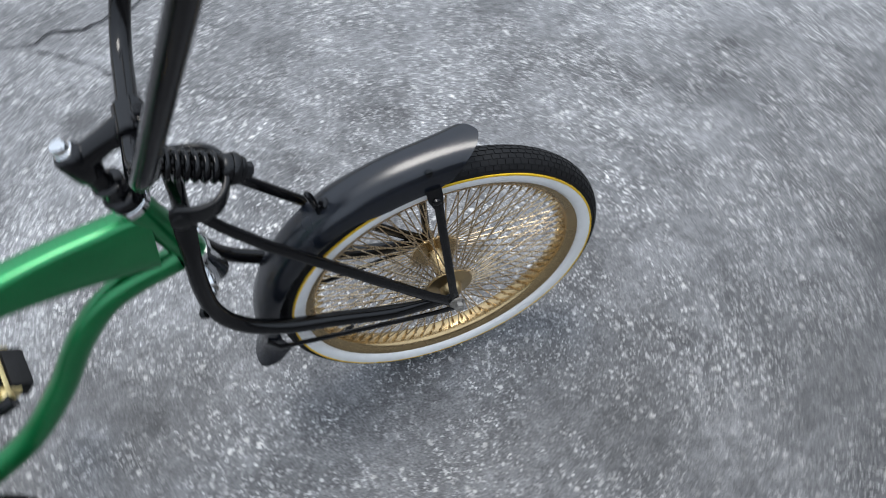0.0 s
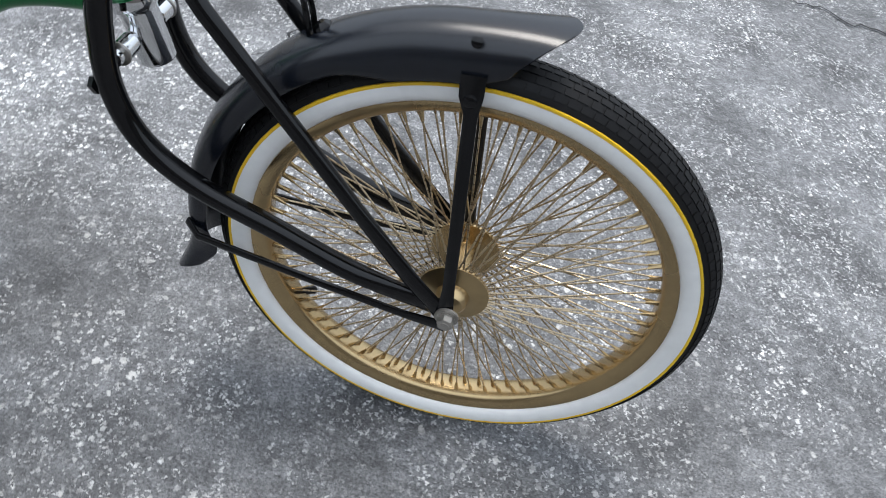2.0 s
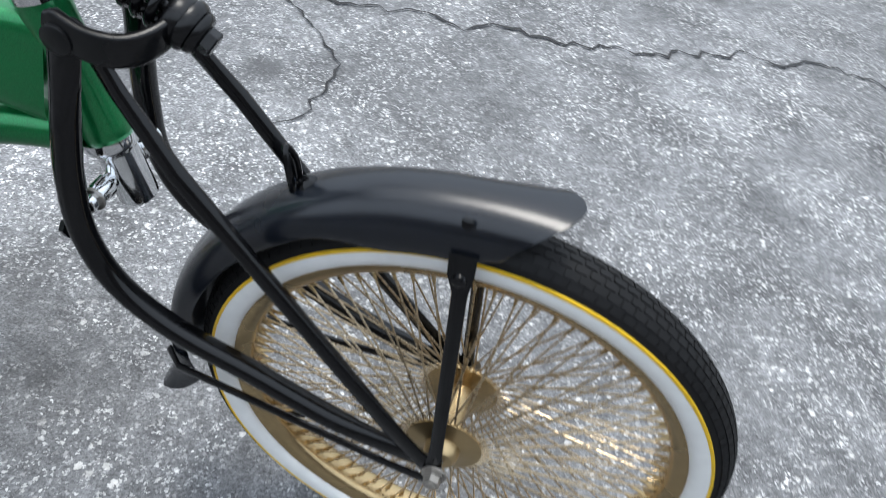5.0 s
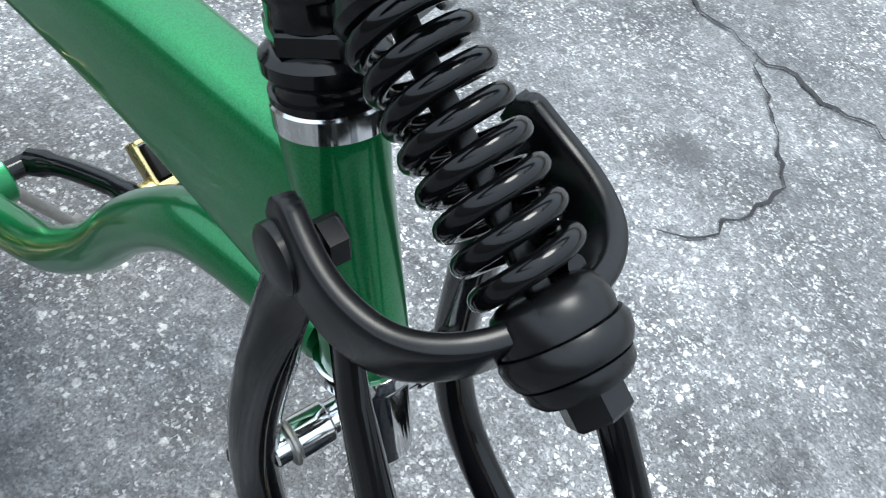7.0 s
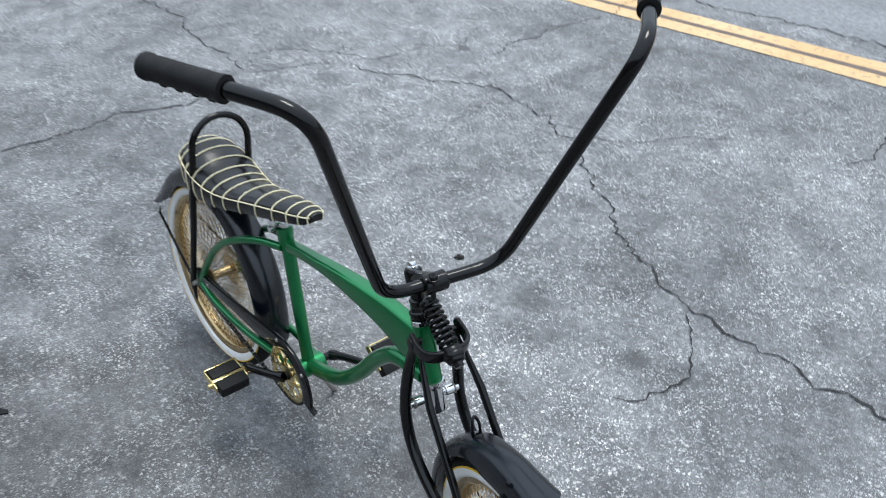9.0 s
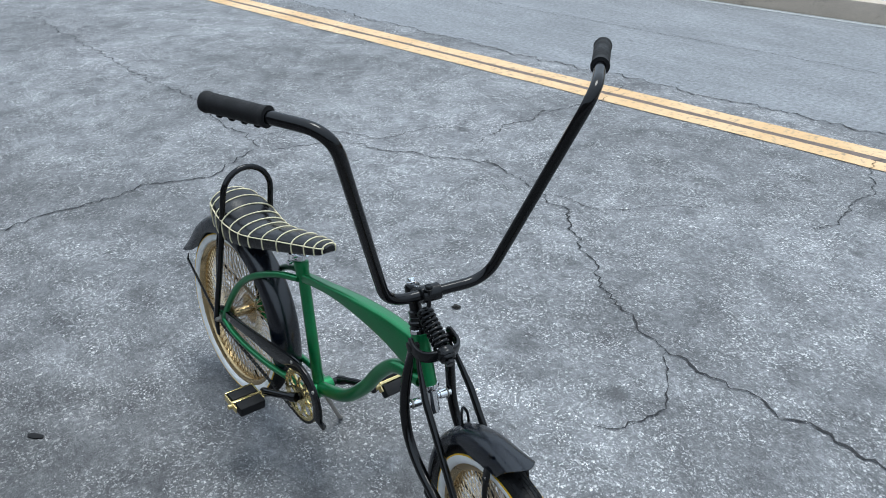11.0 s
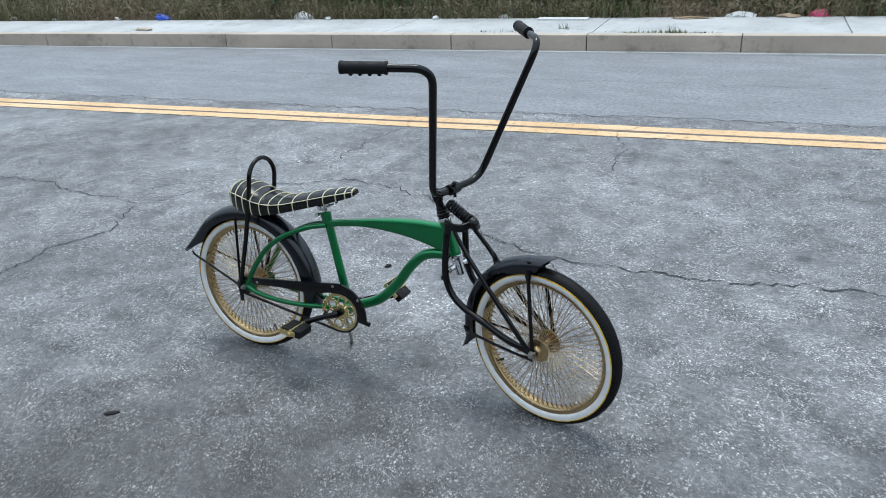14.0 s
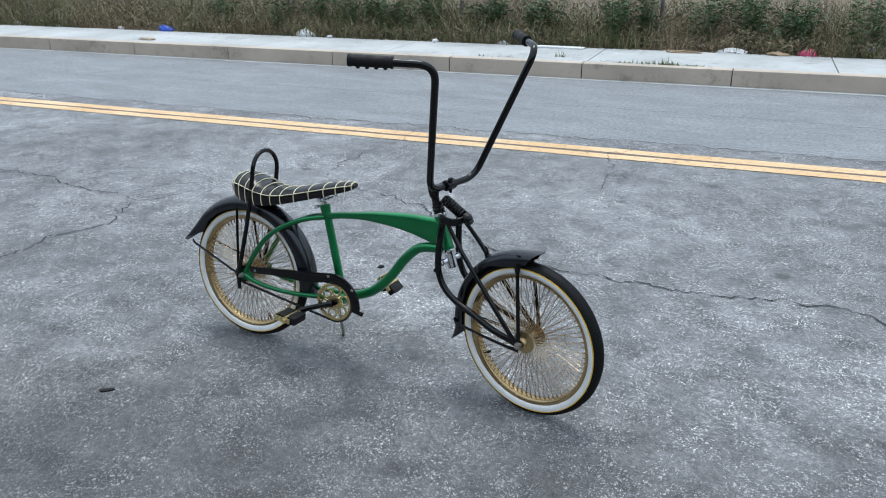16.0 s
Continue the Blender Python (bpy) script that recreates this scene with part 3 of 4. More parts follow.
litter_rng = random.Random(21)
WHITE_LITTER = worn("white_litter", (0.72, 0.73, 0.73), 0.6, scale=40, amount=0.15)
BLUE_LITTER = worn("blue_litter", (0.03, 0.10, 0.55), 0.4, scale=40, amount=0.3)
PINK_LITTER = worn("pink_litter", (0.60, 0.06, 0.16), 0.5, scale=40, amount=0.3)
ORANGE_LITTER = worn("orange_litter", (0.50, 0.20, 0.09), 0.6, scale=40, amount=0.3)
CARD_LITTER = worn("card_litter", (0.30, 0.22, 0.14), 0.8, scale=40, amount=0.3)
for name, label, mat, u, v, sx, sy, sz, z in (
        ("plastic_bag", "crumpled white plastic bag at the pavement edge", WHITE_LITTER, -5.2, 1.38, 0.15, 0.10, 0.085, 0.14),
        ("wrapper", "crumpled bright blue wrapper at the pavement edge", BLUE_LITTER, -7.65, 1.33, 0.13, 0.08, 0.07, 0.16),
        ("wrapper", "crumpled pink wrapper in the weeds", PINK_LITTER, 1.35, 1.36, 0.11, 0.08, 0.07, 0.14),
        ("wrapper", "crumpled orange wrapper in the weeds", ORANGE_LITTER, -0.95, 1.75, 0.09, 0.06, 0.09, 0.16),
        ("paper_wad", "wad of white paper in the weeds", WHITE_LITTER, 0.55, 1.36, 0.17, 0.08, 0.06, 0.14),
        ("paper_wad", "scrap of white paper in the weeds", WHITE_LITTER, -2.25, 1.38, 0.08, 0.05, 0.05, 0.14),
        ("paper_wad", "scrap of white paper in the weeds", WHITE_LITTER, 2.0, 1.6, 0.06, 0.05, 0.07, 0.2),
        ("paper_wad", "scrap of white paper on the pavement edge", WHITE_LITTER, -3.15, 1.25, 0.045, 0.04, 0.035, 0.168),
        ("paper_wad", "scrap of white paper on the pavement edge", WHITE_LITTER, -4.75, 1.27, 0.05, 0.03, 0.03, 0.168),
        ("paper_wad", "scrap of white paper in the weeds", WHITE_LITTER, -8.6, 1.4, 0.06, 0.05, 0.05, 0.14),
        ("paper_wad", "scrap of white paper in the weeds", WHITE_LITTER, -9.9, 1.4, 0.08, 0.05, 0.05, 0.14),
        ("paper_wad", "scrap of white paper in the weeds", WHITE_LITTER, -10.9, 1.45, 0.08, 0.05, 0.06, 0.14),
        ("paper_wad", "scrap of white paper in the weeds", WHITE_LITTER, -11.6, 1.5, 0.07, 0.05, 0.09, 0.14),
        ("card_scrap", "torn brown cardboard on the pavement edge", CARD_LITTER, 0.0, 1.18, 0.19, 0.05, 0.022, 0.168),
        ("card_scrap", "torn brown cardboard on the pavement edge", CARD_LITTER, 1.05, 1.27, 0.12, 0.06, 0.03, 0.168),
        ("stone", "flat grey stone on the kerb", KERB, -7.1, 0.30, 0.14, 0.06, 0.03, 0.168)):
    ob = tagged(part(name, crumpled(litter_rng, sx, sy, sz), mat), label, name.replace("_", " "), "litter by the pavement")
    ob.matrix_basis = Matrix.Translation(road_point(u, v, z)) @ pose(0, 0, 0, 0, 0, 8)
sheet = box(0, 0, 0, 0.62, 0.13, 0.02, 0.006)
ob = tagged(part("board", sheet, WHITE_LITTER), "flat white board lying on the pavement", "board")
ob.matrix_basis = Matrix.Translation(road_point(-1.45, 1.16, KERB_H + 0.008)) @ pose(0, 0, 0, 0, 0, 6)
for u, v, n, tall in ((-0.1, 0.17, 90, 0.5), (-0.42, 0.16, 60, 0.3), (0.22, 0.16, 50, 0.3), (-0.05, 0.18, 24, 1.0), (-1.25, 0.42, 20, 0.9), (-2.1, 0.2, 14, 0.4), (-1.75, 0.2, 14, 0.4)):
    tuft = []
    for i in range(n):
        a, h = weed_rng.uniform(0, 6.28), weed_rng.uniform(0.03, 0.10) * tall
        p = Vector((weed_rng.gauss(0, 0.05 + 0.07 * (tall < 0.8)), weed_rng.gauss(0, 0.012), 0))
        d = Vector((math.cos(a), math.sin(a), 0)) * h * 0.8
        s = Vector((-d.y, d.x, 0)).normalized() * 0.005
        tuft.append(([p - s, p + s, p + d + Vector((0, 0, h))], [(0, 1, 2)]))
    ob = tagged(part("weed_tuft", join(*tuft), GREEN_GRASS, smooth=False), "small green weed in the kerb joint", "weed", kind="stuff")
    ob.matrix_basis = Matrix.Translation(road_point(u, v, KERB_H - 0.004))
# scrap of dark rubber on the road
ob = tagged(part("flat_scrap", moved(plate([(-0.026, -0.005), (-0.010, -0.011), (0.022, -0.008), (0.028, 0.003), (0.006, 0.009), (-0.018, 0.007)], -0.0022, 0.0022, 0.0008), pose(0, 0, 0.0024, 90, 0, 0)), RUBBER), "small dark flattened scrap on the road", "scrap")
ob.matrix_basis = Matrix.Translation((-0.141, -0.53, 0.0)) @ pose(0, 0, 0, 0, 0, 42)


ob = tagged(part("dry_leaf", crumpled(litter_rng, 0.017, 0.011, 0.010), DARK_STEEL), "small dark curled dry leaf on the asphalt", "leaf")
ob.matrix_basis = Matrix.Translation((0.09, 0.80, 0.001)) @ pose(0, 0, 0, 0, 0, 35)


# unseen plain walls across the street and at its ends, added to darken reflections
WALL = worn("dull_render", (0.13, 0.12, 0.11), 0.9, scale=3, amount=0.25)
for name, x, y, sx, sy, h in (("unseen_wall_south", 0, -15, 90, 0.4, 7.5), ("unseen_wall_east", 38, -4, 0.4, 22, 6.0), ("unseen_wall_west", -45, -4, 0.4, 22, 6.0)):
    tagged(part(name, box(x, y, h / 2, sx, sy, h, 0.02), WALL), "unseen plain wall added to darken reflections", "wall", kind="structure")


# ---------------------------------------------------------------- the bicycle
R = 0.2585
HUB_F = (1.141, 0.2535)
bike = tagged(new("bicycle"), "green lowrider bicycle with black fenders and gold spoked wheels", "bicycle")
bike.matrix_basis = pose(0.015, 0.032, 0.0, 0, 0, 3.5) @ pose(0, 0, 0, -5.5)
AXIS = Vector((-0.31, 0, 0.95)).normalized()
PIVOT = Vector((0.80, 0, 0.56))
STEER = Matrix.Translation(PIVOT) @ Matrix.Rotation(radians(-14), 4, AXIS) @ Matrix.Translation(-PIVOT)
HEAD = PIVOT + Vector((-0.0045, 0, 0))
FORK = STEER @ Matrix.Translation((0.009, 0, 0.001))


def ring_of(profile, seg=96):
    """A closed ring about the wheel's axle from a profile of (y, radius)."""
    return lathe(profile, seg=seg, closed=True)


def tread_blocks(rng):
    """Rows of small rubber blocks on the running surface."""
    verts, faces = [], []
    count = 130
    for row in range(-3, 4):
        a = row * 0.30
        shift = 0.5 if row % 2 else 0.0
        for i in range(count):
            t0 = 2 * math.pi * (i + shift) / count
            t1 = t0 + 2 * math.pi / count * 0.82
            k = len(verts)
            for lift in (0.0, 0.0022):
                for t in (t0, t1):
                    for s in (a - 0.115, a + 0.115):
                        r = 0.2325 + (0.0240 + lift - 0.0018) * math.cos(s)
                        verts.append((r * math.cos(t), (0.0255 + lift - 0.0018) * math.sin(s), r * math.sin(t)))
            faces += [(k + 4, k + 5, k + 7, k + 6), (k, k + 1, k + 5, k + 4), (k + 2, k + 3, k + 7, k + 6), (k, k + 2, k + 6, k + 4), (k + 1, k + 3, k + 7, k + 5)]
    return verts, faces


def wheel(parent, m, label, turn=0.0):
    m = m @ pose(0, 0, 0, 0, turn, 0)
    half_rim = [(0.004, 0.2022), (0.0115, 0.2030), (0.0150, 0.2060), (0.0172, 0.2110), (0.0192, 0.2150), (0.0196, 0.2178), (0.0182, 0.2190), (0.013, 0.2195)]
    rim_profile = [(-y, r) for y, r in reversed(half_rim)] + half_rim
    w = part("wheel", ring_of(rim_profile), GOLD, parent, label, m)
    tyre = []
    for i in range(17):
        a = radians(-100 + i * 200 / 16)
        tyre.append((0.0248 * math.sin(a), 0.2325 + 0.0235 * math.cos(a)))
    part("tyre", ring_of(tyre), RUBBER, w, "black rubber tyre with block tread")
    part("tread", tread_blocks(random.Random(2)), RUBBER, w, smooth=False)
    for s in (-1, 1):
        band = [(s * y, r) for y, r in ((0.0252, 0.2372), (0.0257, 0.2330), (0.0255, 0.2288), (0.0246, 0.2246), (0.0228, 0.2210), (0.0196, 0.2184))]
        inner = [(y - s * 0.003, r) for y, r in reversed(band)]
        part("whitewall", ring_of(band + inner), WHITEWALL, w, "white sidewall band")
        stripe = [(s * 0.0255, 0.2366), (s * 0.0259, 0.2378), (s * 0.0253, 0.2395), (s * 0.0220, 0.2395), (s * 0.0220, 0.2366)]
        part("stripe", ring_of(stripe), YELLOW, w, "thin yellow ring")
    half_hub = [(0.010, 0.0125), (0.0265, 0.0150), (0.0290, 0.0240), (0.0300, 0.0365), (0.0335, 0.0365), (0.0350, 0.0245), (0.0375, 0.0175), (0.046, 0.0160), (0.050, 0.0125), (0.050, 0.006)]
    hub = [(-y, r) for y, r in reversed(half_hub)] + half_hub
    part("hub", lathe(hub, seg=40), GOLD, w, "gold plated hub with wide flanges")
    part("axle", rod((0, -0.078, 0), (0, 0.078, 0), 0.0048, 12), STEEL, w)
    for s in (-1, 1):
        part("axle_nut", join(lathe([(0, 0.0095), (s * 0.003, 0.0105), (s * 0.003, 0.0085), (s * 0.010, 0.0082), (s * 0.011, 0.0065)], (0, s * 0.066, 0), seg=6), rod((0, s * 0.064, 0), (0, s * 0.0665, 0), 0.012, 20)), STEEL, w)
    spoke = mesh_data("spoke", *join(tube([(0, 0, 0), (0, 0, 0.5), (0, 0, 1)], 0.00098, 6)), GOLD_SPOKE)
    nipple = mesh_data("nipple", *lathe([(-0.004, 0.0013), (0.005, 0.0021), (0.0105, 0.0030), (0.0115, 0.0012)], axis=(0, 0, 1), seg=6), GOLD)
    for i in range(144):
        s = -1 if i % 2 else 1
        a = 2 * math.pi * i / 144
        h = a + (1 if (i // 2) % 2 else -1) * radians(12)
        p = Vector((0.0340 * math.cos(h), s * 0.0320, 0.0340 * math.sin(h)))
        q = Vector((0.2035 * math.cos(a), s * 0.004, 0.2035 * math.sin(a)))
        d = q - p
        turned = Matrix.Translation(p) @ d.to_track_quat("Z", "Y").to_matrix().to_4x4()
        ob = new("spoke", spoke)
        ob.parent, ob.matrix_basis = w, turned @ Matrix.Diagonal((1, 1, d.length, 1))
        ob = new("nipple", nipple)
        ob.parent, ob.matrix_basis = w, turned @ Matrix.Translation((0, 0, d.length - 0.0105))
    part("valve_cap", lathe([(0, 0.0025), (0.012, 0.0028), (0.013, 0.0045), (0.024, 0.0045), (0.0255, 0.003)], (0, 0, 0.203), (0, 0, -1), 12), BLACK, w, "black valve cap")
    return w


def fender(hub, r, a0, a1, depth, flare0=0.0, flare1=0.0, half=0.034, steps=72, tail=0.05):
    """A mudguard: an arched section swept about the hub from angle a0 to a1. depth(f): how far its sides reach down."""
    outer, seg = [], 28
    for i in range(steps + 1):
        f = i / steps
        ends = (flare0 * max(0, 1 - f / 0.16) ** 2, flare1 * max(0, (f - 0.88) / 0.12) ** 2)
        rr = r + sum(ends)
        dp = depth(f)
        row = []
        for k in range(seg + 1):
            s = -1 + 2 * k / seg
            y = half * math.sin(s * math.pi / 2)
            drop = dp * abs(s) ** 2.6 + 0.007 * abs(s) ** 1.3
            a = radians(a0 + (a1 - a0) * f)
            # rounded ends: the middle reaches further than the sides
            if f < tail * 2:
                a += radians((a1 - a0) * tail) * abs(s) ** 1.6 * (1 - f / (tail * 2))
            if f > 0.9:
                a -= radians((a1 - a0) * 0.03) * abs(s) ** 2 * ((f - 0.9) / 0.1)
            row.append((hub[0] + (rr - drop) * math.cos(a), y, hub[1] + (rr - drop) * math.sin(a)))
        outer.append(row)
    c = Vector((hub[0], 0, hub[1]))
    verts, faces = [], []
    w = seg + 1
    for t in (0.0, 0.0022):
        for row in outer:
            for x, y, z in row:
                d = Vector((x - c.x, y, z - c.z)).normalized()
                verts.append((x - d.x * t, y - math.copysign(t * 0.6, y) * (abs(y) > 0.02), z - d.z * t))
    n = (steps + 1) * w
    for i in range(steps):
        for k in range(seg):
            a = i * w + k
            faces.append((a, a + 1, a + w + 1, a + w))
            faces.append((n + a, n + a + w, n + a + w + 1, n + a + 1))
    for i in range(steps):
        for k in (0, seg):
            a = i * w + k
            faces.append((a, a + w, n + a + w, n + a))
    for i in (0, steps):
        for k in range(seg):
            a = i * w + k
            faces.append((a, a + 1, n + a + 1, n + a))
    return verts, faces


def hex_bolt(at, axis, r, h, washer=0.0):
    ax = Vector(axis).normalized()
    s = lathe([(0, r), (h * 0.85, r), (h, r * 0.85)], at, axis, 6)
    if washer:
        s = join(s, lathe([(-0.0015, washer), (0.0012, washer), (0.0016, washer * 0.9)], at, axis, 20))
    return s


# wheels
wheel(bike, Matrix.Translation((0, 0, R)), "gold wire wheel with whitewall tyre", 156)
wheel(bike, FORK @ Matrix.Translation((HUB_F[0], 0, HUB_F[1])), "gold wire wheel with whitewall tyre", 237.7)

# frame: the top tube widens to a tank shape at the head
top = smooth_path([(0.345, 0.001, 0.522), (0.42, 0.001, 0.535), (0.51, 0.002, 0.545), (0.60, 0.003, 0.548), (0.68, 0.003, 0.545), (0.74, 0.002, 0.538), (0.79, 0.001, 0.531)], 5)
radii = []
for p in top:
    f = (p.x - 0.345) / (0.79 - 0.345)
    wide = min(1, max(0, f) / 0.7)
    radii.append((0.0115 + 0.034 * max(0, (f - 0.25) / 0.75) ** 1.25, 0.0130 + 0.0060 * wide * wide * (3 - 2 * wide)))
frame_part = part("frame", tube(top, radii, 40, side=(0, 1, 0), square=0.5), GREEN, bike, "metallic green painted steel frame")
part("seat_tube", tube([(0.340, 0, 0.555), (0.345, 0, 0.535), (0.41, 0, 0.245)], 0.0145, 16), GREEN, frame_part)
lug = Vector((0.338, 0, 0.556))
down_seat = Vector((0.065, 0, -0.29)).normalized()
part("seat_lug", lathe([(-0.008, 0.0150), (-0.006, 0.0185), (0.010, 0.0185), (0.012, 0.0172), (0.024, 0.0172), (0.036, 0.0155)], lug, down_seat, 24), GREEN, frame_part)
part("seat_clamp_bolt", join(rod((0.318, -0.02, 0.556), (0.318, 0.02, 0.556), 0.004, 10), rod((0.318, -0.026, 0.556), (0.318, -0.019, 0.556), 0.007, 12)), CHROME, frame_part)
part("head_tube", lathe([(-0.031, 0.0182), (-0.028, 0.0197), (-0.020, 0.0188), (0.061, 0.0184), (0.079, 0.0188), (0.084, 0.0178)], HEAD + AXIS * -0.055 + Vector((0.002, 0, 0)), AXIS, 32), GREEN, frame_part)
low = smooth_path([(0.805, 0, 0.476), (0.745, 0, 0.472), (0.705, 0, 0.457), (0.660, 0, 0.414), (0.610, 0, 0.347), (0.545, 0, 0.284), (0.480, 0, 0.252), (0.412, 0, 0.232)], 6)
part("down_tube", tube(low, 0.0172, 18, side=(0, 1, 0)), GREEN, frame_part)
part("bottom_bracket", lathe([(-0.036, 0.021), (-0.034, 0.0235), (0.034, 0.0235), (0.036, 0.021)], (0.412, 0, 0.226), (0, 1, 0), 28), GREEN, frame_part)
for s in (-1, 1):
    stay = smooth_path([(0.345, s * 0.012, 0.520), (0.27, s * 0.028, 0.505), (0.18, s * 0.045, 0.466), (0.11, s * 0.052, 0.412), (0.055, s * 0.055, 0.340), (0.012, s * 0.056, 0.268)], 6)
    part("seat_stay", tube(stay, 0.0092, 14), GREEN, frame_part)
    chain = smooth_path([(0.005, s * 0.056, 0.262), (0.06, s * 0.056, 0.240), (0.14, s * 0.052, 0.226), (0.24, s * 0.045, 0.222), (0.33, s * 0.038, 0.228), (0.40, s * 0.03, 0.228)], 5)
    part("chain_stay", tube(chain, 0.0088, 14), GREEN, frame_part)
    part("dropout", plate([(0.045, 0.278), (0.05, 0.245), (0.01, 0.238), (-0.018, 0.246), (-0.020, 0.262), (-0.004, 0.280)], s * 0.056 - 0.003, s * 0.056 + 0.003), GREEN, frame_part)

# head set and stem, turned with the fork


def along(k):
    return HEAD + AXIS * k


RISE = HEAD + AXIS * 0.0180 + Vector((0.003, 0, 0))


part("headset_ring", lathe([(0.010, 0.0176), (0.0105, 0.0207), (0.0185, 0.0207), (0.0195, 0.0198)], RISE, AXIS, 40), CHROME, bike, "chrome bearing ring", STEER)
knurl = [(0.0198, 0.0190), (0.0200, 0.0203), (0.0225, 0.0203), (0.0230, 0.0190)]
headset = part("headset_cup", join(lathe(knurl, RISE, AXIS, 72), lathe([(0.0230, 0.0188), (0.0260, 0.0182), (0.0290, 0.0196), (0.0300, 0.0212), (0.0345, 0.0212), (0.0360, 0.0195), (0.0380, 0.0170)], RISE, AXIS, 40)), BLACK, bike, "black headset cup", STEER)
part("lock_nut", join(lathe([(0.0380, 0.0192), (0.0440, 0.0192), (0.0450, 0.0182)], RISE, AXIS, 6), lathe([(0.0450, 0.0168), (0.0520, 0.0168), (0.0535, 0.0178), (0.0560, 0.0178), (0.0570, 0.0160), (0.0590, 0.0130)], RISE, AXIS, 40)), BLACK, headset, "black hexagonal lock nut")
part("head_cup", lathe([(-0.085, 0.0190), (-0.086, 0.0225), (-0.092, 0.0234), (-0.096, 0.0218), (-0.099, 0.0185), (-0.102, 0.0172), (-0.147, 0.0168), (-0.150, 0.0146)], HEAD, AXIS, 40), CHROME, bike, "polished chrome fork crown under the head tube", STEER)
for z in (-0.122,):
    c = along(z)
    crown = part("crown_bolt", join(rod(c + Vector((-0.004, -0.050, 0)), c + Vector((-0.004, 0.050, 0)), 0.0078, 18, 0.001), rod(c + Vector((-0.004, -0.040, 0)), c + Vector((-0.004, -0.022, 0)), 0.0100, 18, 0.0012), rod(c + Vector((-0.004, 0.022, 0)), c + Vector((-0.004, 0.040, 0)), 0.0100, 18, 0.0012)), CHROME, bike, "chrome bolt", STEER)
    for e in (-1, 1):
        part("washer", rod(c + Vector((-0.004, e * 0.040, 0)), c + Vector((-0.004, e * 0.0425, 0)), 0.0112, 18, 0.0006), STEEL, crown)
CLAMP = Vector((0.823, 0.006, 0.696))
stem = part("stem", rod(along(0.055), along(0.125), 0.0128, 24, 0.001), BLACK, bike, "black handlebar stem", STEER)
part("stem_collar", lathe([(0.092, 0.0140), (0.096, 0.0165), (0.126, 0.0165), (0.130, 0.0135)], HEAD, AXIS, 24), BLACK, stem)
part("stem_arm", tube([along(0.113), (along(0.118) + CLAMP) / 2, CLAMP], [(0.015, 0.013), (0.0125, 0.014), (0.0175, 0.017)], 16, side=(0, 1, 0)), BLACK, stem)
part("bar_clamp", rod(CLAMP + Vector((0, -0.021, 0)), CLAMP + Vector((0, 0.021, 0)), 0.0175, 24, 0.002), BLACK, stem)
part("stem_bolt", join(lathe([(0, 0.0105), (0.006, 0.0105), (0.007, 0.0090), (0.013, 0.0086), (0.015, 0.0070)], along(0.129), AXIS, 24)), CHROME, bike, "chrome stem bolt", STEER)
part("clamp_bolt", join(rod(CLAMP + Vector((0.012, -0.008, -0.022)), CLAMP + Vector((0.012, -0.008, 0.026)), 0.005, 10), hex_bolt(CLAMP + Vector((0.012, -0.008, 0.018)), (0, 0, 1), 0.0078, 0.008, 0.0095)), BLACK, bike, "", STEER)

# handlebar: tall ape hanger, turned in its clamp
MIDDLE = Vector((0.8214, 0.0239, 0.695))
TWIST = STEER @ Matrix.Translation(MIDDLE) @ Matrix.Rotation(radians(-3.4), 4, AXIS)


half_bar = [(0, 0.0, 0), (0, 0.107, 0.0), (0.1555, 0.2277, 0.413), (-0.031, 0.370, 0.428)]
bar_line = [(a, -b, c) for a, b, c in reversed(half_bar)] + [(a, b, c) for a, b, c in half_bar[1:]]
bar = part("handlebar", tube(bent(bar_line, 0.055, 9), 0.0111, 16), BLACK, bike, "tall black ape hanger handlebar", TWIST)
for s in (-1, 1):
    e = Vector((half_bar[3][0], s * half_bar[3][1], half_bar[3][2]))
    b = Vector((half_bar[2][0], s * half_bar[2][1], half_bar[2][2]))
    d = (b - e).normalized()
    grip = [(-0.006, 0.010), (-0.005, 0.0165), (0.002, 0.0178), (0.006, 0.0165)]
    for k in range(9):
        grip += [(0.012 + k * 0.0105, 0.0158), (0.0165 + k * 0.0105, 0.0166)]
    grip += [(0.110, 0.0158), (0.114, 0.0175), (0.119, 0.0175), (0.120, 0.0118)]
    knobs = [lathe([(-0.005, 0.004), (-0.003, 0.0058), (0.003, 0.0058), (0.005, 0.004)], e + d * (0.022 + 0.025 * k) + Vector((0, 0, -0.0155)), d, 10) for k in range(4)]
    part("grip", join(lathe(grip, e, d, 24), *knobs), GRIP_RUBBER, bar, "black ribbed rubber grip")

# springer fork
half_yoke = [(0.8150, 0.0425, 0.6000), (0.8240, 0.0440, 0.5960), (0.8370, 0.0452, 0.5920), (0.8490, 0.0445, 0.5900), (0.8605, 0.0410, 0.5890), (0.8695, 0.0345, 0.5895), (0.8765, 0.0245, 0.5910), (0.8805, 0.0130, 0.5930), (0.8815, 0.0040, 0.5945)]
yoke = smooth_path([(x, 0.003 - y, z) for x, y, z in half_yoke] + [(x, 0.003 + y, z) for x, y, z in reversed(half_yoke)], 6)
yoke_size = []
for i in range(len(yoke)):
    e = min(i, len(yoke) - 1 - i)
    tip = math.sqrt(max(0.30, 1 - max(0.0, 1 - e / 5) ** 2))
    yoke_size.append((tip * (0.0115 + 0.0025 * min(1, 3 * e / len(yoke))), 0.0042))


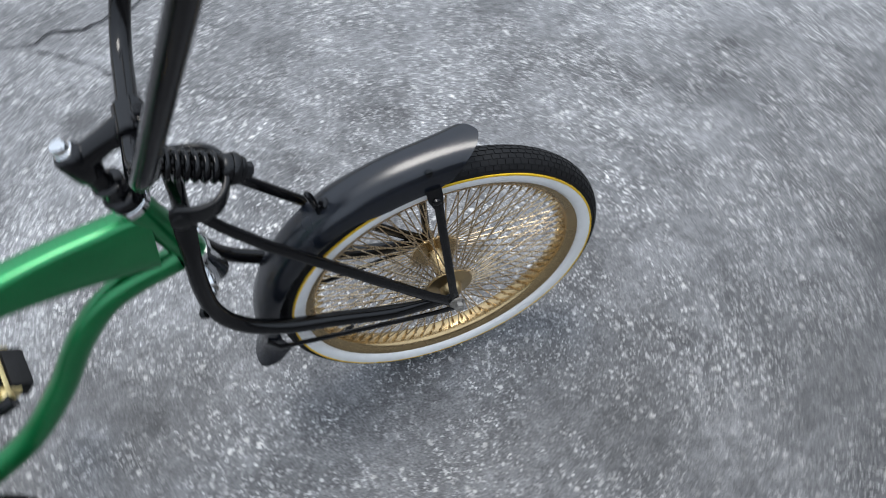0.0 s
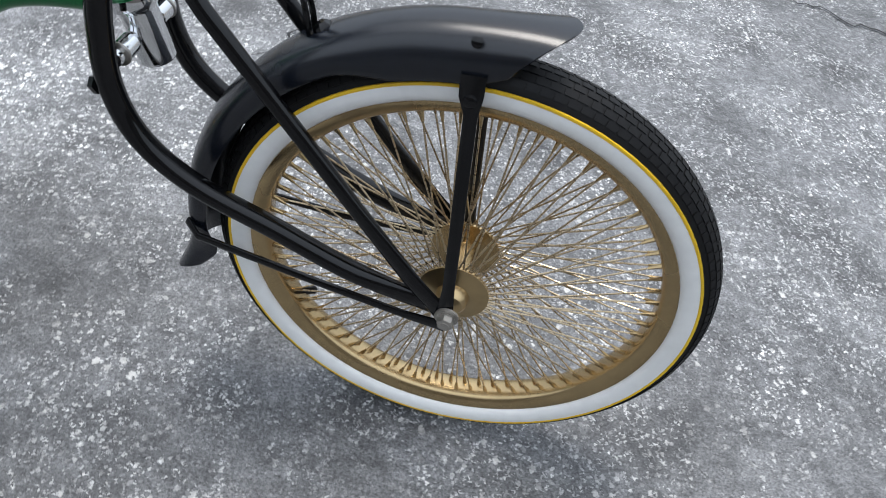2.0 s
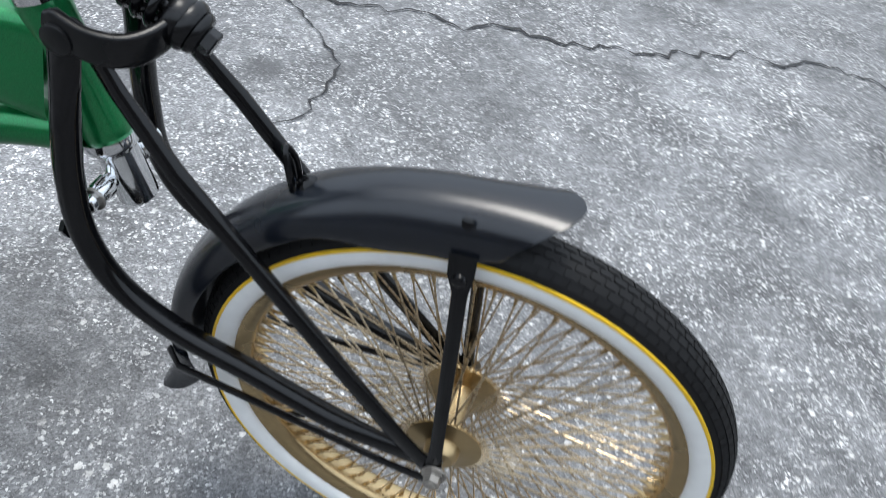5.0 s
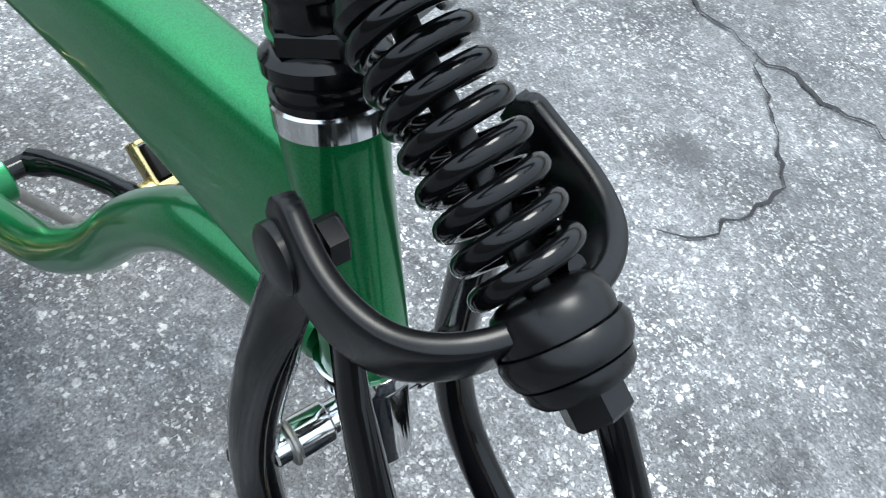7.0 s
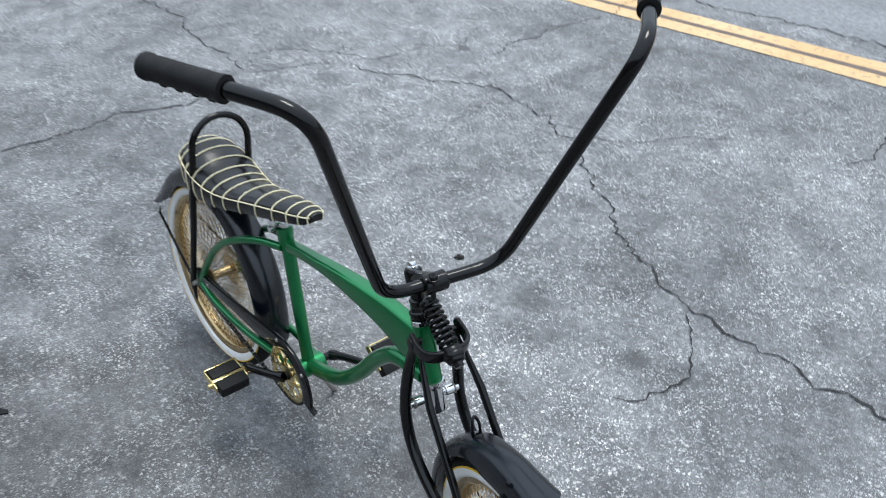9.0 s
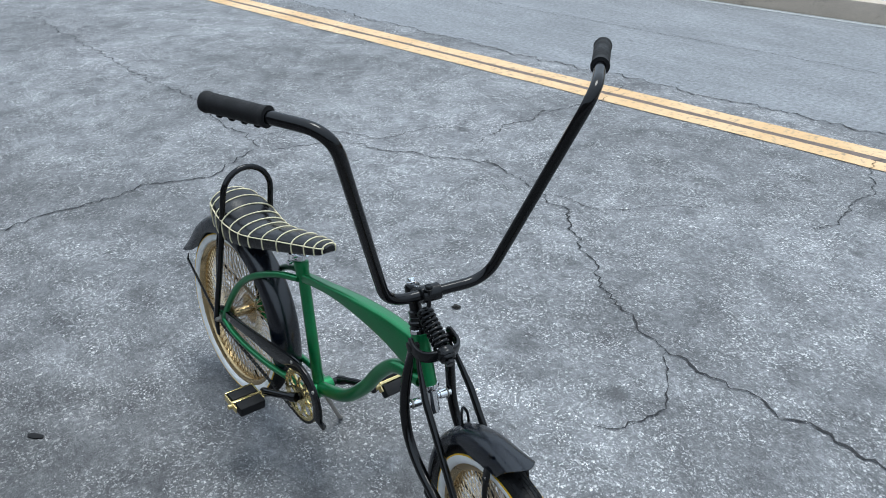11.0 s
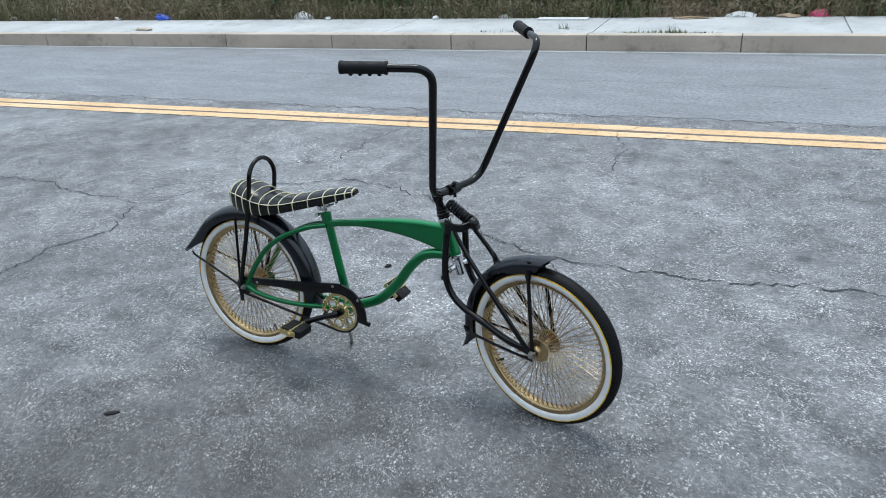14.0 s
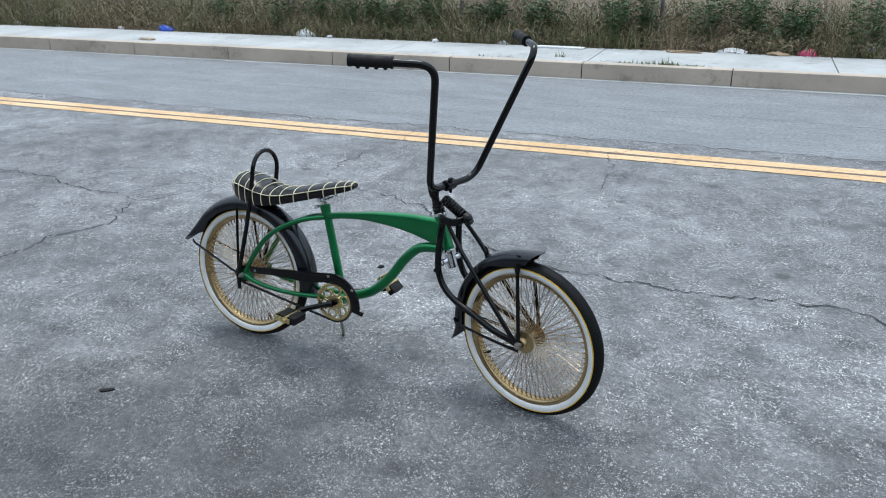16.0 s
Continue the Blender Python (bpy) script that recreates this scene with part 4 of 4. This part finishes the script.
S0, S1 = Vector((0.804, 0.002, 0.642)), Vector((0.876, 0.002, 0.6040))
sd = (S1 - S0).normalized()
collar = lathe([(-0.0005, 0.0060), (0.0000, 0.0120), (0.0015, 0.0150), (0.0045, 0.0168), (0.009, 0.0176), (0.012, 0.0172), (0.0130, 0.0150)], S1, sd, 36)
yoke_sections = []
for i, p in enumerate(yoke):
    d = (yoke[min(i + 1, len(yoke) - 1)] - yoke[max(i - 1, 0)]).normalized()
    yoke_sections.append(d.cross(Vector((0.25, 0, 0.97))).normalized())
yoke_bar = []
for i, p in enumerate(yoke):
    up = Vector((0.25, 0, 0.97))
    tall, thick = yoke_size[i]
    yoke_bar.append([p + up * (math.copysign(abs(math.cos(k)) ** 0.45, math.cos(k)) * tall) + yoke_sections[i] * (math.copysign(abs(math.sin(k)) ** 0.45, math.sin(k)) * thick) for k in [2 * math.pi * j / 24 for j in range(24)]])
yoke_faces = [(i * 24 + j, i * 24 + (j + 1) % 24, (i + 1) * 24 + (j + 1) % 24, (i + 1) * 24 + j) for i in range(len(yoke) - 1) for j in range(24)]
yoke_faces += [tuple(range(24)), tuple(range((len(yoke) - 1) * 24, len(yoke) * 24))]
fork = part("fork", join(([p for row in yoke_bar for p in row], yoke_faces), collar), SATIN_BLACK, bike, "black springer fork with forged rocker yoke", FORK)
for s in (-1, 1):
    leg = smooth_path([(0.826, s * 0.042, 0.586), (0.820, s * 0.047, 0.535), (0.815, s * 0.053, 0.475), (0.818, s * 0.056, 0.417), (0.841, s * 0.058, 0.369), (0.889, s * 0.059, 0.333), (0.960, s * 0.057, 0.304), (1.045, s * 0.056, 0.271), (1.141, s * 0.055, 0.251)], 6)
    lr = []
    for i, p in enumerate(leg):
        f = i / (len(leg) - 1)
        flat = 1.0 if 0.12 < f < 0.86 else 0.45
        k = min(1, max(0, (f - 0.04) / 0.1)) * min(1, max(0, (0.99 - f) / 0.12))
        lr.append((0.0108 + 0.0015 * (1 - k), 0.0040 + 0.0068 * k))
    part("leg", tube(leg, lr, 14, side=(0, 1, 0)), BLACK, fork)
    part("leg_boss", hex_bolt((0.808, s * 0.056, 0.418), (-0.8, s * -0.25, -0.3), 0.0085, 0.007), SATIN_BLACK, fork)
    strut = [(0.840, s * 0.036, 0.586), (0.860, s * 0.042, 0.560), (0.902, s * 0.050, 0.511), (1.04, s * 0.054, 0.350), (1.10, s * 0.058, 0.284), (1.143, s * 0.060, 0.243)]
    part("strut", tube(strut, [(0.008, 0.003), (0.008, 0.0045), (0.0078, 0.0072), (0.0078, 0.0072), (0.0095, 0.0038), (0.0105, 0.0030)], 12, side=(0, 1, 0)), BLACK, fork)
    part("pivot_bolt", join(rod((0.8245, s * 0.026, 0.590), (0.8245, s * 0.044, 0.590), 0.0060, 12), hex_bolt((0.8265, s * 0.034, 0.590), (0, -s, 0), 0.0078, 0.007), lathe([(0, 0.0112), (s * 0.003, 0.0110), (s * 0.0042, 0.0095), (s * 0.0045, 0.002)], (0.8245, s * 0.0445, 0.590), (0, 1, 0), 28)), SATIN_BLACK, fork)
su = Vector((0, 1, 0))
sw = sd.cross(su)
coil, turns, length = [], 8.0, (S1 - S0).length
for i in range(int(turns * 24) + 1):
    f = i / (turns * 24)
    a = 2 * math.pi * turns * f
    coil.append(S0 + sd * (length * f) + su * (0.0148 * math.cos(a)) + sw * (0.0148 * math.sin(a)))
part("spring", tube(coil, 0.0036, 14), BLACK, fork, "glossy black coil spring")
part("spring_rod", rod(S0 - sd * 0.012, S1 + sd * 0.030, 0.0042, 14), SATIN_BLACK, fork)
part("spring_seat", lathe([(-0.010, 0.008), (-0.008, 0.0150), (-0.003, 0.0175), (0.000, 0.0165), (0.002, 0.010)], S0, sd, 28), SATIN_BLACK, fork)
part("spring_cap", lathe([(0.0120, 0.012), (0.0125, 0.0182), (0.0150, 0.0192), (0.0185, 0.0188), (0.0215, 0.0172), (0.0220, 0.0154), (0.0225, 0.0163), (0.0260, 0.0158), (0.0285, 0.0136), (0.0295, 0.006)], S1, sd, 36), SATIN_BLACK, fork, "black rubber buffer under the spring")
part("spring_nut", hex_bolt(S1 + sd * 0.0295, sd, 0.0098, 0.0085), SATIN_BLACK, fork)

# front fender with its braces


def front_depth(f):
    notch = min(1, max(0, (f - 0.24) / 0.13)) * min(1, max(0, (0.95 - f) / 0.10))
    notch = notch * notch * (3 - 2 * notch)
    return 0.034 - 0.015 * notch


ff = part("fender", fender(HUB_F, 0.2880, 82, 197, front_depth, 0.012, 0.032, tail=0.075), FENDER_BLACK, bike, "glossy black front mudguard with flared ends", FORK)
part("fender_bolt", join(lathe([(0, 0.0048), (0.002, 0.0044), (0.003, 0.0025)], (1.1085, -0.0292, 0.5325), (0, -1, 0.45), 16)), BLACK, ff)
part("fender_clip", tube(smooth_path([(0.974, -0.006, 0.476), (0.968, -0.007, 0.506), (0.962, 0, 0.521), (0.968, 0.007, 0.506), (0.974, 0.006, 0.476)], 5), 0.0028, 8), BLACK, ff)
part("fender_bracket", lathe([(0, 0.009), (0.003, 0.0085), (0.006, 0.005)], (0.981, 0, 0.491), (-0.5, 0, 0.85), 6), BLACK, ff)
for s in (-1, 1):
    part("brace", tube([(1.112, s * 0.036, 0.508), (1.114, s * 0.040, 0.491), (1.117, s * 0.043, 0.477), (1.136, s * 0.058, 0.285), (1.139, s * 0.062, 0.244)], [(0.011, 0.002), (0.0105, 0.0025), (0.0062, 0.0045), (0.0062, 0.0045), (0.0095, 0.0025)], 10, side=(0, 1, 0)), BLACK, ff)
    part("brace_bolt", lathe([(0, 0.006), (0.003, 0.0055), (0.0045, 0.003)], (1.114, s * 0.042, 0.489), (0, s, 0), 14), BLACK, ff)
    part("lower_stay", tube([(0.860, s * 0.030, 0.250), (0.876, s * 0.042, 0.244), (1.00, s * 0.050, 0.235), (1.10, s * 0.060, 0.234), (1.141, s * 0.064, 0.237)], [(0.006, 0.0022), (0.0055, 0.003), (0.0048, 0.0036), (0.0055, 0.0028), (0.008, 0.0022)], 10, side=(0, 1, 0)), BLACK, ff)

# rear fender with its braces
rf = part("fender", fender((0, R), 0.291, 167, -10, lambda f: 0.036, 0.034, 0.004, 0.040), FENDER_BLACK, bike, "glossy black rear mudguard with flared tail")
for s in (-1, 1):
    part("brace", tube([(-0.028, s * 0.038, 0.510), (-0.026, s * 0.042, 0.49), (-0.012, s * 0.064, 0.29), (-0.008, s * 0.066, 0.262)], [(0.008, 0.002), (0.0052, 0.0042), (0.0052, 0.0042), (0.008, 0.0025)], 10, side=(0, 1, 0)), BLACK, rf)
    part("lower_stay", tube([(-0.262, s * 0.030, 0.345), (-0.245, s * 0.040, 0.340), (-0.03, s * 0.066, 0.268), (0, s * 0.067, 0.258)], [(0.006, 0.002), (0.0045, 0.0036), (0.0045, 0.0036), (0.007, 0.0022)], 10, side=(0, 1, 0)), BLACK, rf)
    part("rivet", lathe([(0, 0.006), (0.002, 0.005), (0.003, 0.002)], (-0.06, s * 0.022, 0.531), (-0.2, s * 0.5, 1), 12), STEEL, rf)

# seat: a banana shape with quilted piping
STATIONS = [(-0.042, 0.586, 0.604, 0.028), (-0.034, 0.570, 0.626, 0.048), (-0.014, 0.556, 0.640, 0.061), (0.018, 0.546, 0.642, 0.071), (0.052, 0.540, 0.633, 0.076), (0.088, 0.539, 0.619, 0.076), (0.124, 0.541, 0.608, 0.072), (0.16, 0.547, 0.604, 0.066), (0.20, 0.555, 0.607, 0.057), (0.26, 0.571, 0.620, 0.047), (0.32, 0.588, 0.634, 0.041), (0.38, 0.606, 0.647, 0.035), (0.42, 0.618, 0.654, 0.030), (0.450, 0.628, 0.658, 0.023), (0.466, 0.639, 0.655, 0.012)]


def seat_section(f):
    """The seat's x, bottom, top and half width at f of its length."""
    k = f * (len(STATIONS) - 1)
    i = min(int(k), len(STATIONS) - 2)
    return [a + (b - a) * (k - i) for a, b in zip(STATIONS[i], STATIONS[i + 1])]


def seat_ring(f, grow=0.0):
    """One section: a flat base, upright sides that end in a sewn edge, and a crowned top."""
    x, z0, z1, w = seat_section(f)
    h = z1 - z0
    edge = z0 + h * 0.60
    half = [(0.0, z1 + grow), (w * 0.35, z1 - h * 0.03 + grow), (w * 0.65, z1 - h * 0.11 + grow), (w * 0.88, z1 - h * 0.24 + grow), (w + grow, edge + h * 0.02), (w * 1.015 + grow, edge - h * 0.15), (w * 0.99 + grow, edge - h * 0.42), (w * 0.93 + grow, z0 + h * 0.02), (w * 0.80, z0 - grow), (0.0, z0 - grow)]
    left = [Vector((x, y, z)) for y, z in half]
    right = [Vector((x, -y, z)) for y, z in half[1:-1]]
    return left + right[::-1]


N_RING = 18
rings = [seat_ring(i / 70) for i in range(71)]
sv = [p for r in rings for p in r]
sf = [(i * N_RING + k, i * N_RING + (k + 1) % N_RING, (i + 1) * N_RING + (k + 1) % N_RING, (i + 1) * N_RING + k) for i in range(70) for k in range(N_RING)]
sf += [tuple(range(N_RING)), tuple(range(70 * N_RING, 71 * N_RING))]
seat = part("seat", (sv, sf), VINYL, bike, "black vinyl banana seat with pale striped piping")
for i in range(14):
    f = (i + 0.9) / 14.4
    loop = seat_ring(f, 0.0008)
    part("piping", tube(smooth_path(loop[11:] + loop[:8], 3), 0.0019, 6), PIPING, seat)
for k in (4, 14):
    edge = [seat_ring(0.05 + 0.93 * i / 60, 0.0008)[k] for i in range(61)]
    part("piping", tube(edge, 0.0017, 6), PIPING, seat)
part("seat_post", join(rod((0.330, 0, 0.604), (0.342, 0, 0.545), 0.0110, 20), rod((0.332, -0.024, 0.582), (0.332, 0.024, 0.582), 0.0095, 16, 0.002), box(0.332, 0, 0.590, 0.040, 0.030, 0.012, 0.003), rod((0.332, -0.031, 0.582), (0.332, -0.024, 0.582), 0.0075, 6), tube(bent([(0.29, 0.012, 0.588), (0.345, 0.012, 0.580), (0.385, 0.012, 0.600)], 0.02), 0.0035, 8), tube(bent([(0.29, -0.012, 0.588), (0.345, -0.012, 0.580), (0.385, -0.012, 0.600)], 0.02), 0.0035, 8)), CHROME, bike, "chrome seat post clamp and rails")
sissy = [(-0.006, -0.070, 0.205), (-0.006, -0.072, 0.262), (0.042, -0.072, 0.45), (0.068, -0.071, 0.585), (0.077, -0.069, 0.655)]
sissy_line = [Vector(p) for p in sissy]
for k in range(1, 12):
    a = math.pi * k / 12
    sissy_line.append(Vector((0.078, -0.069 * math.cos(a), 0.657 + 0.070 * math.sin(a))))
sissy_line += [Vector((x, -y, z)) for x, y, z in reversed(sissy)]
part("sissy_bar", tube(sissy_line, [(0.009, 0.003) if i in (0, len(sissy_line) - 1) else 0.0078 for i in range(len(sissy_line))], 14), BLACK, bike, "black sissy bar behind the seat")

# drive train
BB = Vector((0.410, 0, 0.226))


def pierced_ring(y0, y1):
    """A toothed chainring with seven round holes about its hub."""
    verts, faces = [], []
    teeth, per = 36, 4
    n = teeth * per
    holes, around = 6, n // 6
    for y in (y0, y1):
        for i in range(n):
            a = 2 * math.pi * i / n
            r = 0.0745 if i % 4 in (1, 2) else 0.0695
            verts.append((BB.x + r * math.cos(a), y, BB.z + r * math.sin(a)))
        for i in range(n):
            a = 2 * math.pi * i / n
            verts.append((BB.x + 0.060 * math.cos(a), y, BB.z + 0.060 * math.sin(a)))
    for i in range(n):
        j = (i + 1) % n
        faces += [(i, j, n + j, n + i), (2 * n + i, 3 * n + i, 3 * n + j, 2 * n + j), (i, 2 * n + i, 2 * n + j, j), (n + i, n + j, 3 * n + j, 3 * n + i)]
    return verts, faces


crank = part("crank", join(rod(BB + Vector((0, -0.062, 0)), BB + Vector((0, 0.062, 0)), 0.0095, 18, 0.001), tube(smooth_path([BB + Vector((0, -0.066, 0)), BB + Vector((-0.03, -0.078, -0.008)), BB + Vector((-0.085, -0.086, -0.028)), BB + Vector((-0.130, -0.088, -0.049))], 4), [0.0125] * 3 + [0.0095] * 7 + [0.012] * 3, 14),
     tube(smooth_path([BB + Vector((0, 0.060, 0)), BB + Vector((0.03, 0.074, 0.008)), BB + Vector((0.085, 0.084, 0.024)), BB + Vector((0.124, 0.086, 0.033))], 4), [0.0125] * 3 + [0.0095] * 7 + [0.012] * 3, 14)), BLACK, bike, "black one-piece crank")
star = [pierced_ring(-0.055, -0.051)]
for i in range(6):
    a = 2 * math.pi * i / 6 + 0.3
    c = BB + Vector((0.042 * math.cos(a), -0.053, 0.042 * math.sin(a)))
    star.append(lathe([(-0.0022, 0.0135), (0.0022, 0.0135), (0.0022, 0.0195), (-0.0022, 0.0195)], c, (0, 1, 0), 20, True))
star.append(lathe([(-0.0025, 0.012), (0.0025, 0.012), (0.0025, 0.025), (-0.0025, 0.025)], BB + Vector((0, -0.053, 0)), (0, 1, 0), 28, True))
part("chainring", join(*star), GOLD_BRIGHT, crank, "gold chainring with round cut-outs")
part("bearing_cap", lathe([(-0.046, 0.010), (-0.046, 0.021), (-0.036, 0.024), (-0.034, 0.024)], BB, (0, 1, 0), 24), GOLD_BRIGHT, crank)


def pedal(at, tilt, s):
    c = Matrix.Translation(at) @ pose(0, 0, 0, 0, tilt, 0)
    p = part("pedal", join(rod((0, -s * 0.05, 0), (0, s * 0.052, 0), 0.0062, 12), rod((0, -s * 0.052, 0), (0, -s * 0.040, 0), 0.011, 12, 0.001)), GOLD_BRIGHT, bike, "gold pedal with black rubber blocks", c)
    for e in (-0.038, 0.040):
        part("cage", box(-0.010, s * e, 0, 0.062, 0.004, 0.018, 0.0015), GOLD_BRIGHT, p)
    for x in (-0.021, 0.022):
        part("rubber_block", box(x, s * 0.001, 0, 0.031, 0.070, 0.027, 0.004), GRIP_RUBBER, p, "ridged black rubber block")
    for x, w in ((0, 0.008), (-0.040, 0.004)):
        part("pedal_bar", box(x, s * 0.001, 0.0, w, 0.080, 0.024, 0.0018), GOLD_BRIGHT, p)


pedal((BB.x - 0.124, -0.140, BB.z - 0.050), 6, -1)
pedal((BB.x + 0.116, 0.142, BB.z + 0.032), 42, 1)
sprocket = Vector((0, -0.053, R))
part("sprocket", lathe([(-0.002, 0.012), (-0.002, 0.031), (0.002, 0.031), (0.002, 0.012)], sprocket, (0, 1, 0), 36, True), DARK_STEEL, bike, "dark steel rear sprocket")


def chain_links():
    r0, r1 = 0.0715, 0.0315
    a, b = Vector((BB.x, -0.053, BB.z)), sprocket
    loop = []
    d = (b - a)
    tilt = math.atan2(d.z, d.x)
    lean = math.acos((r0 - r1) / d.length)
    for k in range(31):
        t = tilt + lean + (2 * math.pi - 2 * lean) * k / 30
        loop.append(a + Vector((math.cos(t), 0, math.sin(t))) * r0)
    for k in range(13):
        t = tilt - lean + 2 * lean * k / 12
        loop.append(b + Vector((math.cos(t), 0, math.sin(t))) * r1)
    loop.append(loop[0])
    pts, carry, step = [], 0.0, 0.0127
    for p, q in zip(loop, loop[1:]):
        n = (q - p).length
        while carry < n:
            pts.append(p + (q - p) * (carry / n))
            carry += step
        carry -= n
    shapes = []
    for i, (p, q) in enumerate(zip(pts, pts[1:] + pts[:1])):
        if (q - p).length > 0.03:
            continue
        off = 0.0032 if i % 2 else 0.0022
        for s in (-1, 1):
            y = Vector((0, s * off, 0))
            shapes.append(tube([p + y, (p + q) / 2 + y, q + y], [(0.0046, 0.0007), (0.0030, 0.0007), (0.0046, 0.0007)], 6, side=(0, 1, 0)))
        shapes.append(rod(p + Vector((0, -0.004, 0)), p + Vector((0, 0.004, 0)), 0.0035, 6))
    return join(*shapes)


tagged(part("chain", chain_links(), DARK_STEEL, bike, "dark oily roller chain"), kind="stuff")
guard_top = [(0.045, 0.300), (0.17, 0.312), (0.31, 0.326), (0.385, 0.335)]
guard_low = [(0.30, 0.284), (0.17, 0.284), (0.045, 0.276)]
outline = list(guard_top)
for k in range(1, 14):
    a = radians(103 - k * 108 / 13)
    outline.append((BB.x + 0.111 * math.cos(a), BB.z + 0.111 * math.sin(a)))
outline += [(BB.x + 0.128, BB.z - 0.012), (BB.x + 0.122, BB.z - 0.026), (BB.x + 0.080, BB.z - 0.016)]
for k in range(10):
    a = radians(2 + k * 96 / 9)
    outline.append((BB.x + 0.080 * math.cos(a), BB.z + 0.080 * math.sin(a)))
outline += [(0.375, 0.298)] + guard_low
guard = part("chain_guard", plate(outline, -0.069, -0.060, 0.003), BLACK, bike, "black pressed steel chain guard")
for x, z in ((0.395, 0.325), (0.492, 0.29), (0.07, 0.288)):
    part("guard_screw", lathe([(0, 0.005), (0.002, 0.0045), (0.003, 0.002)], (x, -0.069, z), (0, -1, 0), 12), STEEL, guard)

# kickstand, folded out to the other side
part("kickstand", join(tube(bent([(0.372, 0.0, 0.212), (0.365, 0.03, 0.200), (0.334, 0.118, 0.030), (0.322, 0.132, 0.017)], 0.02), 0.0062, 12), box(0.372, 0, 0.216, 0.035, 0.03, 0.016, 0.003)), STEEL, bike, "dull steel kickstand")
